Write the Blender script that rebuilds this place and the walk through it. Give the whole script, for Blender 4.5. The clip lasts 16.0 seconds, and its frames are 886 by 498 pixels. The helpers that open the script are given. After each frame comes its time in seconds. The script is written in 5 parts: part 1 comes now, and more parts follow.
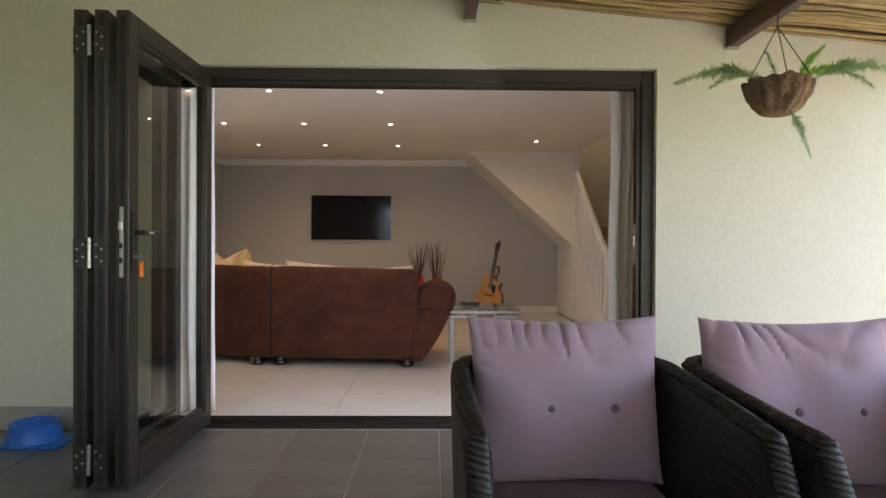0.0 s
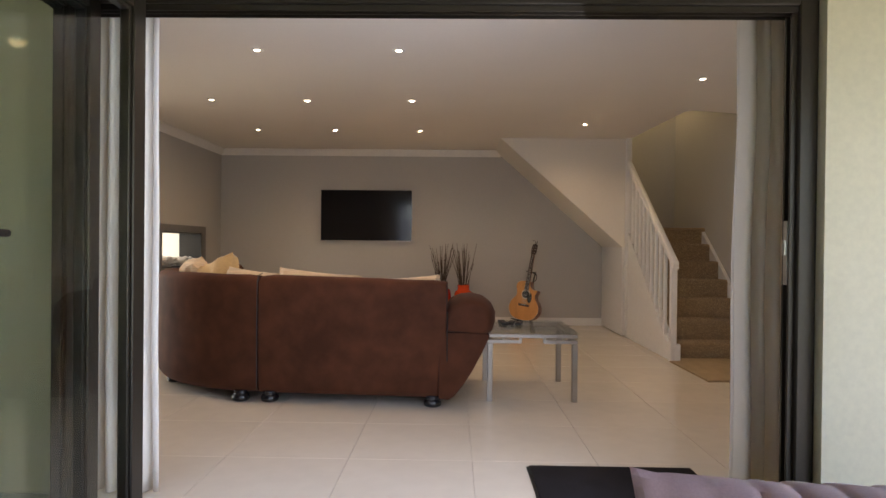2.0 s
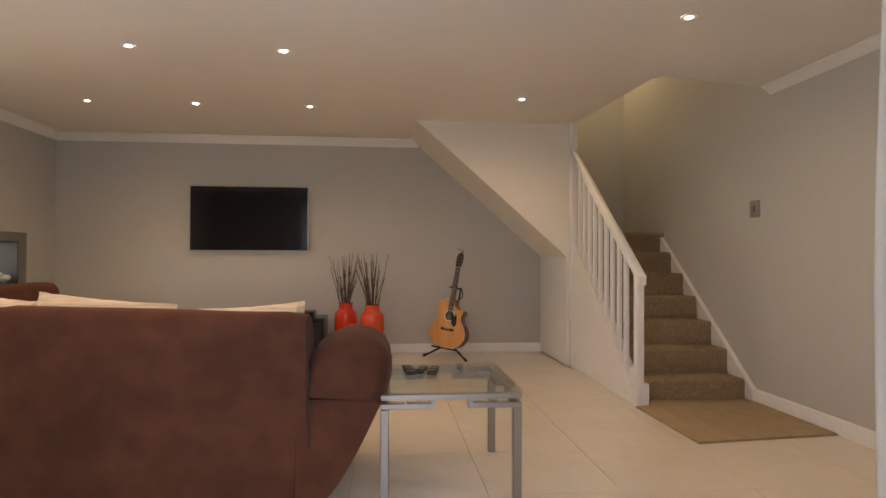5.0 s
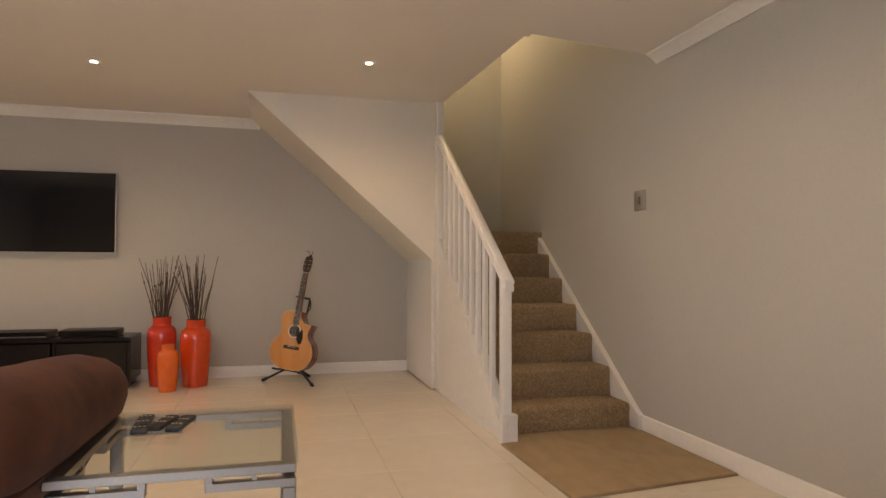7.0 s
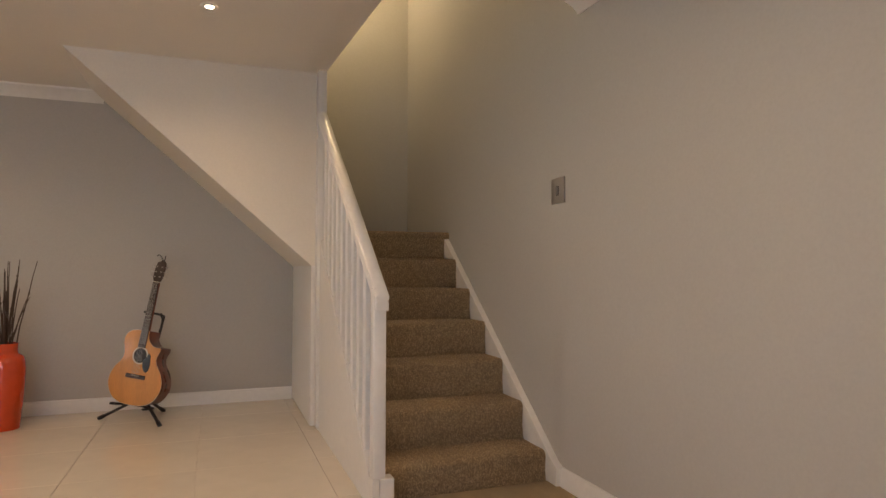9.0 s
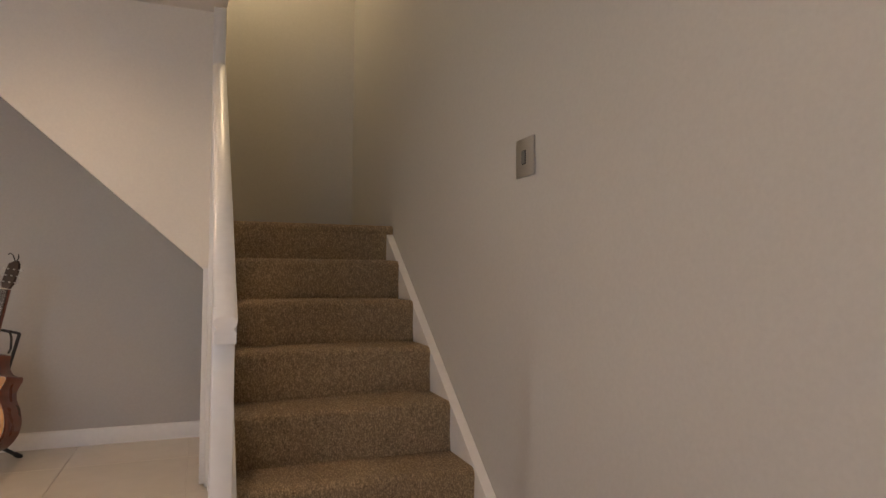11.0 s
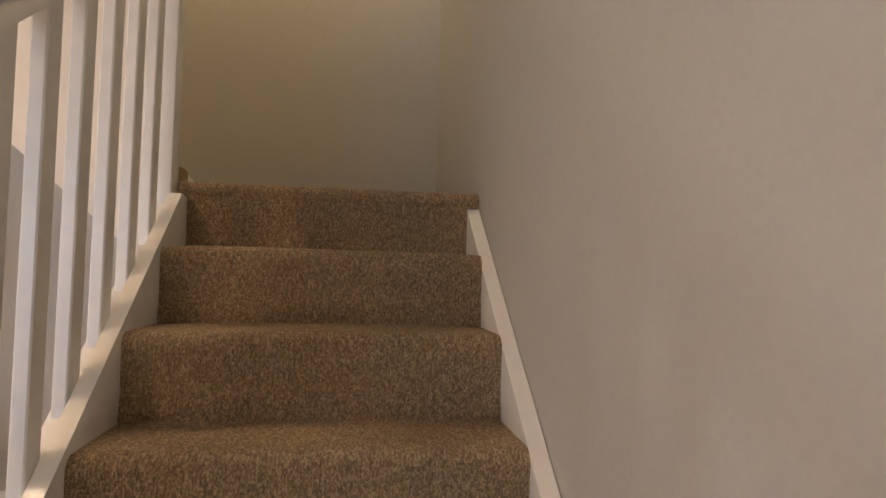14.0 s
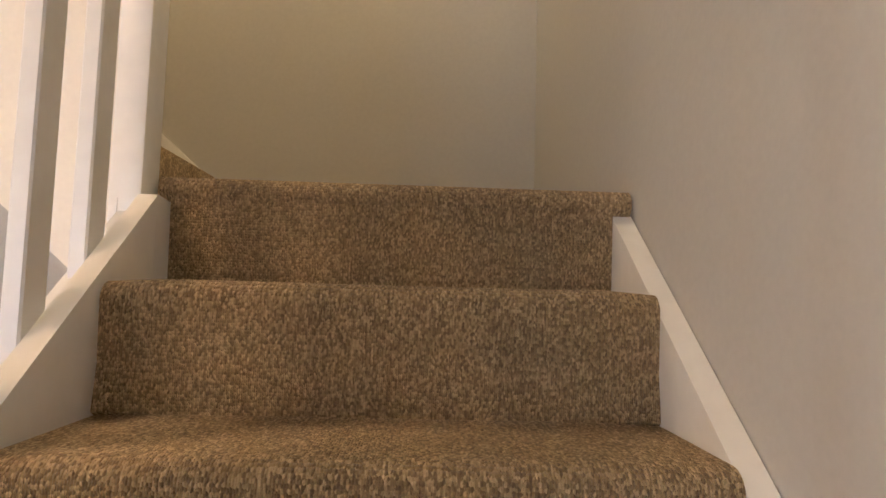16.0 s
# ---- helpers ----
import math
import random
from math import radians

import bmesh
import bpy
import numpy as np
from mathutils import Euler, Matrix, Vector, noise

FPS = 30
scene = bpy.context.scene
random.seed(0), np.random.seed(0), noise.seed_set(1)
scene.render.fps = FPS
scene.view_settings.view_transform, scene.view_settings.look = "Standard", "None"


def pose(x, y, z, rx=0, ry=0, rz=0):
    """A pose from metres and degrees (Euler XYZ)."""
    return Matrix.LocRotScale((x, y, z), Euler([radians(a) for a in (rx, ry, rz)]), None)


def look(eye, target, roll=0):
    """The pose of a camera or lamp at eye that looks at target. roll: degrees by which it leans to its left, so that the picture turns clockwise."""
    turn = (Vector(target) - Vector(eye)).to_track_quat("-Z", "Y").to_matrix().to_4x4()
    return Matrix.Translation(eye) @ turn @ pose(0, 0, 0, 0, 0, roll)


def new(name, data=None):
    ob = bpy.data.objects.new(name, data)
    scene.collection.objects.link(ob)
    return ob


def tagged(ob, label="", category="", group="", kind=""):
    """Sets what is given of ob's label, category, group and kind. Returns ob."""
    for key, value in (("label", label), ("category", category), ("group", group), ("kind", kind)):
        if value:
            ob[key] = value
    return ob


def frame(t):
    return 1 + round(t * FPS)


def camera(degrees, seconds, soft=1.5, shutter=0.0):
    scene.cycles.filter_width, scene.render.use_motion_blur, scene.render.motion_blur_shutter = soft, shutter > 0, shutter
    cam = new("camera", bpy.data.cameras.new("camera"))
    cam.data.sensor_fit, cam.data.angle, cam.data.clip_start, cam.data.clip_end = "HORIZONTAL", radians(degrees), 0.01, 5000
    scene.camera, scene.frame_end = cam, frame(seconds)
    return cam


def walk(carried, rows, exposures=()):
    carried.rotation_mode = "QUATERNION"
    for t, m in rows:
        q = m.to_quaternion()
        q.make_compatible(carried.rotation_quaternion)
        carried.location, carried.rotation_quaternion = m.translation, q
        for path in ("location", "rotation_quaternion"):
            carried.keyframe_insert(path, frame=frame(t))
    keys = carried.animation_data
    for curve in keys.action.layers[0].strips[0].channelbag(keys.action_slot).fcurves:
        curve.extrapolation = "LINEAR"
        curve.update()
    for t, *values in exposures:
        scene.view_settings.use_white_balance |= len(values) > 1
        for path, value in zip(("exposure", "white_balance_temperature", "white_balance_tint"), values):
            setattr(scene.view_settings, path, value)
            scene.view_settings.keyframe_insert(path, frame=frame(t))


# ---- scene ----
cam = camera(70.9, 16.0)

PATH = [
    (0, (0.138, 0.408, 1.039), (0.165, 2.408, 1.027), 0.3),
    (0.5, (0.14, 0.692, 1.041), (0.151, 2.692, 1.029), 0.3),
    (1, (0.075, 1.022, 1.069), (0.073, 3.022, 1.056), 0.4),
    (1.5, (0.053, 1.292, 1.049), (0.041, 3.292, 1.04), 0.5),
    (2, (0.041, 1.618, 1.067), (0.006, 3.618, 1.054), 0.6),
    (2.5, (0.011, 1.881, 1.05), (-0.046, 3.88, 1.041), 0.5),
    (3, (-0.038, 2.135, 1.062), (-0.091, 4.135, 1.053), 0.5),
    (3.5, (0.006, 2.405, 1.063), (-0.025, 4.405, 1.06), 0.5),
    (6, (0.547, 3.655, 1.027), (0.915, 5.62, 1.074), 0.3),
    (6.5, (0.692, 3.876, 0.999), (1.135, 5.826, 1.057), 0.4),
    (7, (0.843, 4.105, 1.0), (1.35, 6.039, 1.058), 0.2),
    (7.5, (0.974, 4.292, 1.009), (1.502, 6.22, 1.064), 0.2),
    (8, (1.092, 4.528, 1.02), (1.679, 6.439, 1.083), 0.2),
    (8.5, (1.256, 4.726, 1.018), (1.911, 6.614, 1.085), 0.2),
    (9, (1.439, 4.894, 1.029), (2.129, 6.77, 1.099), 0.1),
    (9.5, (1.589, 5.095, 1.028), (2.306, 6.96, 1.098), 0.2),
    (12, (2.332, 6.195, 1.053), (3.034, 8.066, 1.144), 0.8),
    (12.5, (2.447, 6.412, 1.056), (3.048, 8.318, 1.139), 1.1),
    (13, (2.495, 6.664, 1.052), (2.971, 8.605, 1.132), 1.3),
    (13.5, (2.549, 6.892, 1.045), (2.944, 8.851, 1.124), 1.4),
    (14, (2.618, 7.162, 1.05), (2.911, 9.138, 1.135), 1.5),
    (14.5, (2.601, 7.371, 1.036), (2.807, 9.359, 1.127), 1.5),
    (15, (2.576, 7.598, 1.048), (2.716, 9.59, 1.15), 1.5),
    (15.5, (2.585, 7.748, 1.075), (2.693, 9.742, 1.181), 1.5),
    (16, (2.608, 7.877, 1.095), (2.681, 9.87, 1.248), 1.6),
]
walk(cam, [(t, look(eye, target, roll)) for t, eye, target, roll in PATH],
     exposures=[(0.0, 2.32, 6900, 15), (2.0, 2.42, 6950, 15), (3.5, 2.62, 6900, 15), (7.0, 2.97, 7150, 16), (9.5, 2.88, 6780, 16), (12.0, 2.99, 6450, 17), (14.0, 3.47, 6480, 17), (16.0, 4.08, 6450, 17)])

# ---- light ----
def daylight():
    w = bpy.data.worlds.new("sky")
    scene.world = w
    w.use_nodes = True
    nt = w.node_tree
    bg = nt.nodes["Background"]
    sky = nt.nodes.new("ShaderNodeTexSky")
    sky.sky_type = 'NISHITA'
    sky.sun_disc = False
    sky.sun_elevation = radians(64)
    sky.sun_rotation = radians(80)
    nt.links.new(sky.outputs[0], bg.inputs[0])
    bg.inputs[1].default_value = SKY
    sun = bpy.data.lights.new("sun", 'SUN')
    sun.energy, sun.angle, sun.color = 5.0, radians(0.53), (1.0, 0.94, 0.84)
    ob = new("sun", sun)
    az = radians(80)
    el = radians(64)
    d = Vector((math.sin(az) * math.cos(el), math.cos(az) * math.cos(el), math.sin(el)))
    ob.matrix_world = look(d * 30, (0, 0, 0))


SKY = 0.15
SPOT_W = 4.1
WARM = (1.0, 0.69, 0.41)
daylight()


def lamp(name, kind, place, target, energy, color, size=0.05, cone=120, blend=0.7, size_y=None):
    li = bpy.data.lights.new(name, kind)
    li.energy, li.color = energy, color
    if kind == 'SPOT':
        li.spot_size, li.spot_blend, li.shadow_soft_size = radians(cone), blend, size
    elif kind == 'AREA':
        li.size = size
        if size_y:
            li.shape, li.size_y = 'RECTANGLE', size_y
    else:
        li.shadow_soft_size = size
    ob = new(name, li)
    ob.matrix_world = look(place, target)
    return ob


# daylight of the open garden side, entering through the folding door
lamp("door_daylight", 'AREA', (-0.18, 4.075, 1.02), (-0.3, 8.0, 0.9), 3.4, (0.64, 0.74, 1.0), 2.3, size_y=1.9)
lamp("door_daylight", 'AREA', (0.55, 3.92, 1.05), (-1.45, 4.6, 0.95), 1.3, (0.80, 0.87, 1.0), 1.1, size_y=1.8)


# ---- materials ----
def mat(name, base, rough=0.5, metal=0.0, var=0.12, big=1.2, fine=40.0, bump=0.1, stretch=(1, 1, 1), tint=None, spec=0.5, coat=0.0, sheen=0.0, rand=0.0, rvar=0.1, dist=0.002):
    """Principled surface with a broad and a fine variation, bump, and a change from piece to piece."""
    m = bpy.data.materials.new(name)
    m.use_nodes = True
    nt = m.node_tree
    N, L = nt.nodes, nt.links
    p = N["Principled BSDF"]
    tc = N.new("ShaderNodeTexCoord")
    mp = N.new("ShaderNodeMapping")
    mp.inputs["Scale"].default_value = stretch
    L.new(tc.outputs["Object"], mp.inputs[0])
    n1 = N.new("ShaderNodeTexNoise")
    n1.inputs["Scale"].default_value, n1.inputs["Detail"].default_value = big, 5
    n2 = N.new("ShaderNodeTexNoise")
    n2.inputs["Scale"].default_value, n2.inputs["Detail"].default_value = fine, 4
    L.new(mp.outputs[0], n1.inputs[0]), L.new(mp.outputs[0], n2.inputs[0])
    add = N.new("ShaderNodeMath")
    add.operation = 'ADD'
    L.new(n1.outputs[0], add.inputs[0]), L.new(n2.outputs[0], add.inputs[1])
    last = add.outputs[0]
    if rand:
        oi = N.new("ShaderNodeObjectInfo")
        mr = N.new("ShaderNodeMath")
        mr.operation = 'MULTIPLY_ADD'
        mr.inputs[1].default_value = rand
        L.new(oi.outputs["Random"], mr.inputs[0]), L.new(last, mr.inputs[2])
        last = mr.outputs[0]
    ramp = N.new("ShaderNodeMapRange")
    ramp.inputs[1].default_value, ramp.inputs[2].default_value = 0.7, 1.3 + rand
    L.new(last, ramp.inputs[0])
    mix = N.new("ShaderNodeMix")
    mix.data_type = 'RGBA'
    dark = tint or tuple(c * (1 - var) for c in base)
    lite = tuple(min(1.0, c * (1 + var * 0.6)) for c in base)
    mix.inputs[6].default_value, mix.inputs[7].default_value = (*dark, 1), (*lite, 1)
    L.new(ramp.outputs[0], mix.inputs[0]), L.new(mix.outputs[2], p.inputs["Base Color"])
    rr = N.new("ShaderNodeMapRange")
    rr.inputs[3].default_value, rr.inputs[4].default_value = max(0.02, rough - rvar * rough), rough + rvar * rough
    L.new(n1.outputs[0], rr.inputs[0]), L.new(rr.outputs[0], p.inputs["Roughness"])
    p.inputs["Metallic"].default_value = metal
    p.inputs["Specular IOR Level"].default_value = spec
    p.inputs["Coat Weight"].default_value = coat
    p.inputs["Sheen Weight"].default_value = sheen
    if bump:
        b = N.new("ShaderNodeBump")
        b.inputs["Strength"].default_value, b.inputs["Distance"].default_value = bump, dist
        L.new(n2.outputs[0], b.inputs["Height"]), L.new(b.outputs[0], p.inputs["Normal"])
    return m


def glass(name, color=(0.97, 0.985, 0.975)):
    """Clear sheet glass: looks through, and mirrors more at a slant."""
    m = bpy.data.materials.new(name)
    m.use_nodes = True
    nt = m.node_tree
    nt.nodes.clear()
    out = nt.nodes.new("ShaderNodeOutputMaterial")
    tr = nt.nodes.new("ShaderNodeBsdfTransparent")
    gl = nt.nodes.new("ShaderNodeBsdfGlossy")
    lw = nt.nodes.new("ShaderNodeLayerWeight")
    pw = nt.nodes.new("ShaderNodeMath")
    ma = nt.nodes.new("ShaderNodeMath")
    mx = nt.nodes.new("ShaderNodeMixShader")
    lw.inputs[0].default_value = 0.5
    pw.operation, pw.inputs[1].default_value = 'POWER', 4.5
    ma.operation, ma.inputs[1].default_value, ma.inputs[2].default_value = 'MULTIPLY_ADD', 0.62, 0.02
    tr.inputs[0].default_value = (*color, 1)
    gl.inputs["Roughness"].default_value = 0.012
    nt.links.new(lw.outputs["Facing"], pw.inputs[0]), nt.links.new(pw.outputs[0], ma.inputs[0])
    nt.links.new(ma.outputs[0], mx.inputs[0])
    nt.links.new(tr.outputs[0], mx.inputs[1]), nt.links.new(gl.outputs[0], mx.inputs[2])
    nt.links.new(mx.outputs[0], out.inputs[0])
    return m


def glow(name, color, strength):
    m = bpy.data.materials.new(name)
    m.use_nodes = True
    p = m.node_tree.nodes["Principled BSDF"]
    p.inputs["Base Color"].default_value = (0.8, 0.8, 0.8, 1)
    p.inputs["Emission Color"].default_value = (*color, 1)
    p.inputs["Emission Strength"].default_value = strength
    return m


def carpet(name):
    """Loop pile: small loops in rows, with mottled brown and tan yarn."""
    m = bpy.data.materials.new(name)
    m.use_nodes = True
    nt = m.node_tree
    N, L = nt.nodes, nt.links
    p = N["Principled BSDF"]
    tc = N.new("ShaderNodeTexCoord")
    mp = N.new("ShaderNodeMapping")
    mp.inputs["Scale"].default_value = (1.0, 0.62, 0.62)
    L.new(tc.outputs["Object"], mp.inputs[0])
    vo = N.new("ShaderNodeTexVoronoi")
    vo.inputs["Scale"].default_value = 330
    vo.inputs["Randomness"].default_value = 0.62
    L.new(mp.outputs[0], vo.inputs[0])
    ms = N.new("ShaderNodeMapping")
    ms.inputs["Scale"].default_value = (330, 42, 42)
    L.new(tc.outputs["Object"], ms.inputs[0])
    ns = N.new("ShaderNodeTexNoise")
    ns.inputs["Scale"].default_value, ns.inputs["Detail"].default_value = 1.0, 3
    L.new(ms.outputs[0], ns.inputs[0])
    nb = N.new("ShaderNodeTexNoise")
    nb.inputs["Scale"].default_value = 2.5
    L.new(tc.outputs["Object"], nb.inputs[0])
    sep = N.new("ShaderNodeSeparateColor")
    L.new(vo.outputs["Color"], sep.inputs[0])
    a = N.new("ShaderNodeMath")
    a.operation = 'MULTIPLY'
    a.inputs[1].default_value = 0.30
    L.new(sep.outputs[0], a.inputs[0])
    c2 = N.new("ShaderNodeMath")
    c2.operation = 'MULTIPLY_ADD'
    c2.inputs[1].default_value = 0.36
    L.new(ns.outputs[0], c2.inputs[0]), L.new(a.outputs[0], c2.inputs[2])
    b = N.new("ShaderNodeMath")
    b.operation = 'MULTIPLY_ADD'
    b.inputs[1].default_value = 0.14
    L.new(nb.outputs[0], b.inputs[0]), L.new(c2.outputs[0], b.inputs[2])
    cr = N.new("ShaderNodeValToRGB")
    e = cr.color_ramp.elements
    e[0].position, e[0].color = 0.20, (0.205, 0.138, 0.074, 1)
    e[1].position, e[1].color = 0.60, (0.74, 0.56, 0.33, 1)
    k = cr.color_ramp.elements.new(0.41)
    k.color = (0.41, 0.287, 0.155, 1)
    L.new(b.outputs[0], cr.inputs[0]), L.new(cr.outputs[0], p.inputs["Base Color"])
    p.inputs["Roughness"].default_value = 0.95
    p.inputs["Sheen Weight"].default_value = 0.12
    p.inputs["Sheen Roughness"].default_value = 0.6
    p.inputs["Specular IOR Level"].default_value = 0.1
    bu = N.new("ShaderNodeBump")
    bu.invert = True
    bu.inputs["Strength"].default_value, bu.inputs["Distance"].default_value = 1.0, 0.008
    L.new(vo.outputs["Distance"], bu.inputs["Height"]), L.new(bu.outputs[0], p.inputs["Normal"])
    return m


def weave(name):
    """Flat woven resin strands, over and under."""
    m = bpy.data.materials.new(name)
    m.use_nodes = True
    nt = m.node_tree
    N, L = nt.nodes, nt.links
    p = N["Principled BSDF"]
    uv = N.new("ShaderNodeUVMap")
    br = N.new("ShaderNodeTexBrick")
    br.inputs["Scale"].default_value = 1.0
    br.inputs["Brick Width"].default_value = 0.030
    br.inputs["Row Height"].default_value = 0.0105
    br.inputs["Mortar Size"].default_value = 0.0022
    br.inputs["Mortar Smooth"].default_value = 1.0
    br.inputs["Color1"].default_value = (0.020, 0.016, 0.014, 1)
    br.inputs["Color2"].default_value = (0.034, 0.027, 0.022, 1)
    br.inputs["Mortar"].default_value = (0.004, 0.004, 0.004, 1)
    L.new(uv.outputs[0], br.inputs[0])
    L.new(br.outputs["Color"], p.inputs["Base Color"])
    p.inputs["Roughness"].default_value = 0.5
    bu = N.new("ShaderNodeBump")
    bu.invert = True
    bu.inputs["Strength"].default_value, bu.inputs["Distance"].default_value = 1.0, 0.006
    L.new(br.outputs["Fac"], bu.inputs["Height"]), L.new(bu.outputs[0], p.inputs["Normal"])
    return m


M_WALL = mat("grey_wall_paint", (0.485, 0.467, 0.436), 0.6, var=0.05, big=0.8, fine=90, bump=0.12, dist=0.001)
M_WHITE = mat("white_wall_paint", (0.80, 0.755, 0.67), 0.5, var=0.04, fine=90, bump=0.08, dist=0.001)
M_CEIL = mat("ceiling_paint", (0.79, 0.75, 0.685), 0.8, var=0.04, fine=120, bump=0.06, dist=0.001)
M_TRIM = mat("white_gloss_trim", (0.80, 0.785, 0.75), 0.3, var=0.05, fine=30, bump=0.05, dist=0.001)
M_OUT = mat("cream_plaster", (0.74, 0.695, 0.555), 0.75, var=0.07, big=0.9, fine=45, bump=0.07, dist=0.002)
M_TILE = mat("cream_porcelain", (0.675, 0.625, 0.535), 0.085, var=0.05, big=2.2, fine=9, bump=0.012, rand=0.15, dist=0.001, rvar=0.4)
M_GROUT = mat("tile_grout", (0.60, 0.55, 0.475), 0.9, fine=80)
M_PTILE = mat("grey_patio_tile", (0.215, 0.205, 0.20), 0.36, var=0.42, big=1.6, fine=14, bump=0.05, stretch=(0.8, 3.5, 1), rand=0.3, dist=0.001)
M_PSKIRT = mat("beige_skirting_tile", (0.42, 0.40, 0.355), 0.4, var=0.15, big=3, fine=20, bump=0.04, dist=0.001)
M_PGROUT = mat("patio_grout", (0.56, 0.55, 0.53), 0.9, fine=80)
M_ALU = mat("bronze_aluminium", (0.050, 0.042, 0.035), 0.38, metal=0.35, var=0.1, fine=120, bump=0.02)
M_RUBBER = mat("black_gasket", (0.012, 0.012, 0.012), 0.6, fine=60)
M_STEEL = mat("brushed_steel", (0.55, 0.54, 0.52), 0.32, metal=1.0, var=0.08, fine=200, bump=0.03)
M_GLASS = glass("pane_glass", (0.975, 0.995, 0.965))
M_TGLASS = glass("table_glass", (0.95, 0.975, 0.96))
M_SUEDE = mat("brown_suede", (0.081, 0.0285, 0.0145), 0.85, var=0.34, big=1.9, fine=9, bump=0.25, sheen=0.03, spec=0.15, dist=0.004)
M_CREAM = mat("cream_corduroy", (0.60, 0.48, 0.33), 0.9, var=0.3, big=5, fine=26, bump=0.8, stretch=(0.25, 0.25, 6.0), sheen=0.3, spec=0.2, dist=0.006)
M_TAN = mat("tan_cushion_cloth", (0.58, 0.40, 0.19), 0.9, var=0.2, big=5, fine=120, bump=0.3, sheen=0.3, spec=0.2)
M_LILAC = mat("lilac_canvas", (0.53, 0.37, 0.435), 0.85, var=0.10, big=4, fine=350, bump=0.25, sheen=0.25, spec=0.2, dist=0.001)
M_LILACD = mat("purple_seat_canvas", (0.24, 0.15, 0.195), 0.85, var=0.12, big=4, fine=350, bump=0.25, sheen=0.25, spec=0.2, dist=0.001)
M_WICK = weave("dark_wicker_weave")
M_STRAND = mat("dark_wicker_strand", (0.026, 0.021, 0.018), 0.48, var=0.3, big=8, fine=60, bump=0.2)
M_DOORMAT = mat("dark_coir", (0.020, 0.018, 0.020), 0.95, var=0.35, big=9, fine=300, bump=0.9, spec=0.1, dist=0.004)
M_CARPET = carpet("loop_carpet")
M_MAT = mat("sisal_mat", (0.36, 0.275, 0.175), 0.95, var=0.16, big=14, fine=260, bump=0.8, stretch=(1, 0.5, 1), spec=0.1, dist=0.003)
M_BLACK = mat("black_gloss_plastic", (0.010, 0.010, 0.012), 0.16, var=0.2, fine=30, bump=0.0)
M_SCREEN = mat("dark_screen", (0.006, 0.006, 0.008), 0.10, var=0.1, bump=0.0)
M_BLACKM = mat("black_matt_paint", (0.014, 0.013, 0.013), 0.5, var=0.2, fine=60, bump=0.05)
M_UNIT = mat("black_lacquer_wood", (0.013, 0.012, 0.014), 0.22, var=0.25, fine=40, bump=0.02)
M_RED = mat("red_glaze", (0.52, 0.035, 0.015), 0.18, var=0.1, fine=20, bump=0.02, coat=0.4)
M_REDO = mat("red_orange_glaze", (0.62, 0.06, 0.012), 0.18, var=0.1, fine=20, bump=0.02, coat=0.4)
M_ORANGE = mat("orange_glaze", (0.78, 0.145, 0.02), 0.18, var=0.1, fine=20, bump=0.02, coat=0.4)
M_TWIG = mat("dark_twigs", (0.078, 0.052, 0.038), 0.8, var=0.4, big=10, fine=120, bump=0.4)
M_SPRUCE = mat("honey_spruce", (0.60, 0.28, 0.08), 0.42, var=0.18, big=3, fine=60, bump=0.02, stretch=(6, 1, 0.4), coat=0.15)
M_MAHOG = mat("mahogany", (0.17, 0.045, 0.022), 0.28, var=0.3, big=4, fine=60, bump=0.03, stretch=(5, 5, 0.6), coat=0.4)
M_ROSE = mat("rosewood", (0.045, 0.024, 0.017), 0.4, var=0.3, big=10, fine=80, bump=0.1, stretch=(4, 4, 0.7))
M_IVORY = mat("ivory_plastic", (0.72, 0.68, 0.56), 0.35, var=0.06, fine=30, bump=0)
M_BLUE = mat("blue_plastic", (0.010, 0.16, 0.62), 0.3, var=0.12, fine=30, bump=0.03)
M_TAG = mat("orange_plastic", (0.95, 0.24, 0.02), 0.3, var=0.08, fine=30, bump=0)
M_REED = mat("dry_reed", (0.46, 0.33, 0.13), 0.6, var=0.5, big=6, fine=40, bump=0.4, stretch=(0.25, 1, 1), tint=(0.10, 0.06, 0.022), rand=0.7)
M_BEAM = mat("dark_stained_beam", (0.075, 0.030, 0.018), 0.4, var=0.35, big=4, fine=50, bump=0.2, stretch=(6, 0.5, 6))
M_BARK = mat("coir_bark", (0.20, 0.125, 0.065), 0.95, var=0.5, big=12, fine=80, bump=0.9, dist=0.01)
M_FERN = mat("fern_green", (0.36, 0.49, 0.25), 0.55, var=0.3, big=9, fine=50, bump=0.1)
M_FERNL = mat("young_fern_green", (0.30, 0.56, 0.06), 0.55, var=0.25, big=9, fine=50, bump=0.1)
M_CURT = mat("off_white_curtain", (0.86, 0.83, 0.77), 0.9, var=0.07, big=3, fine=200, bump=0.2, sheen=0.2, spec=0.2, dist=0.001)
def through_cloth(m, share):
    """Let part of the light pass through a thin cloth."""
    nt = m.node_tree
    p, out = nt.nodes["Principled BSDF"], nt.nodes["Material Output"]
    tl = nt.nodes.new("ShaderNodeBsdfTranslucent")
    tl.inputs[0].default_value = p.inputs["Base Color"].links[0].from_node.inputs[7].default_value
    mx = nt.nodes.new("ShaderNodeMixShader")
    mx.inputs[0].default_value = share
    nt.links.new(p.outputs[0], mx.inputs[1]), nt.links.new(tl.outputs[0], mx.inputs[2])
    nt.links.new(mx.outputs[0], out.inputs[0])


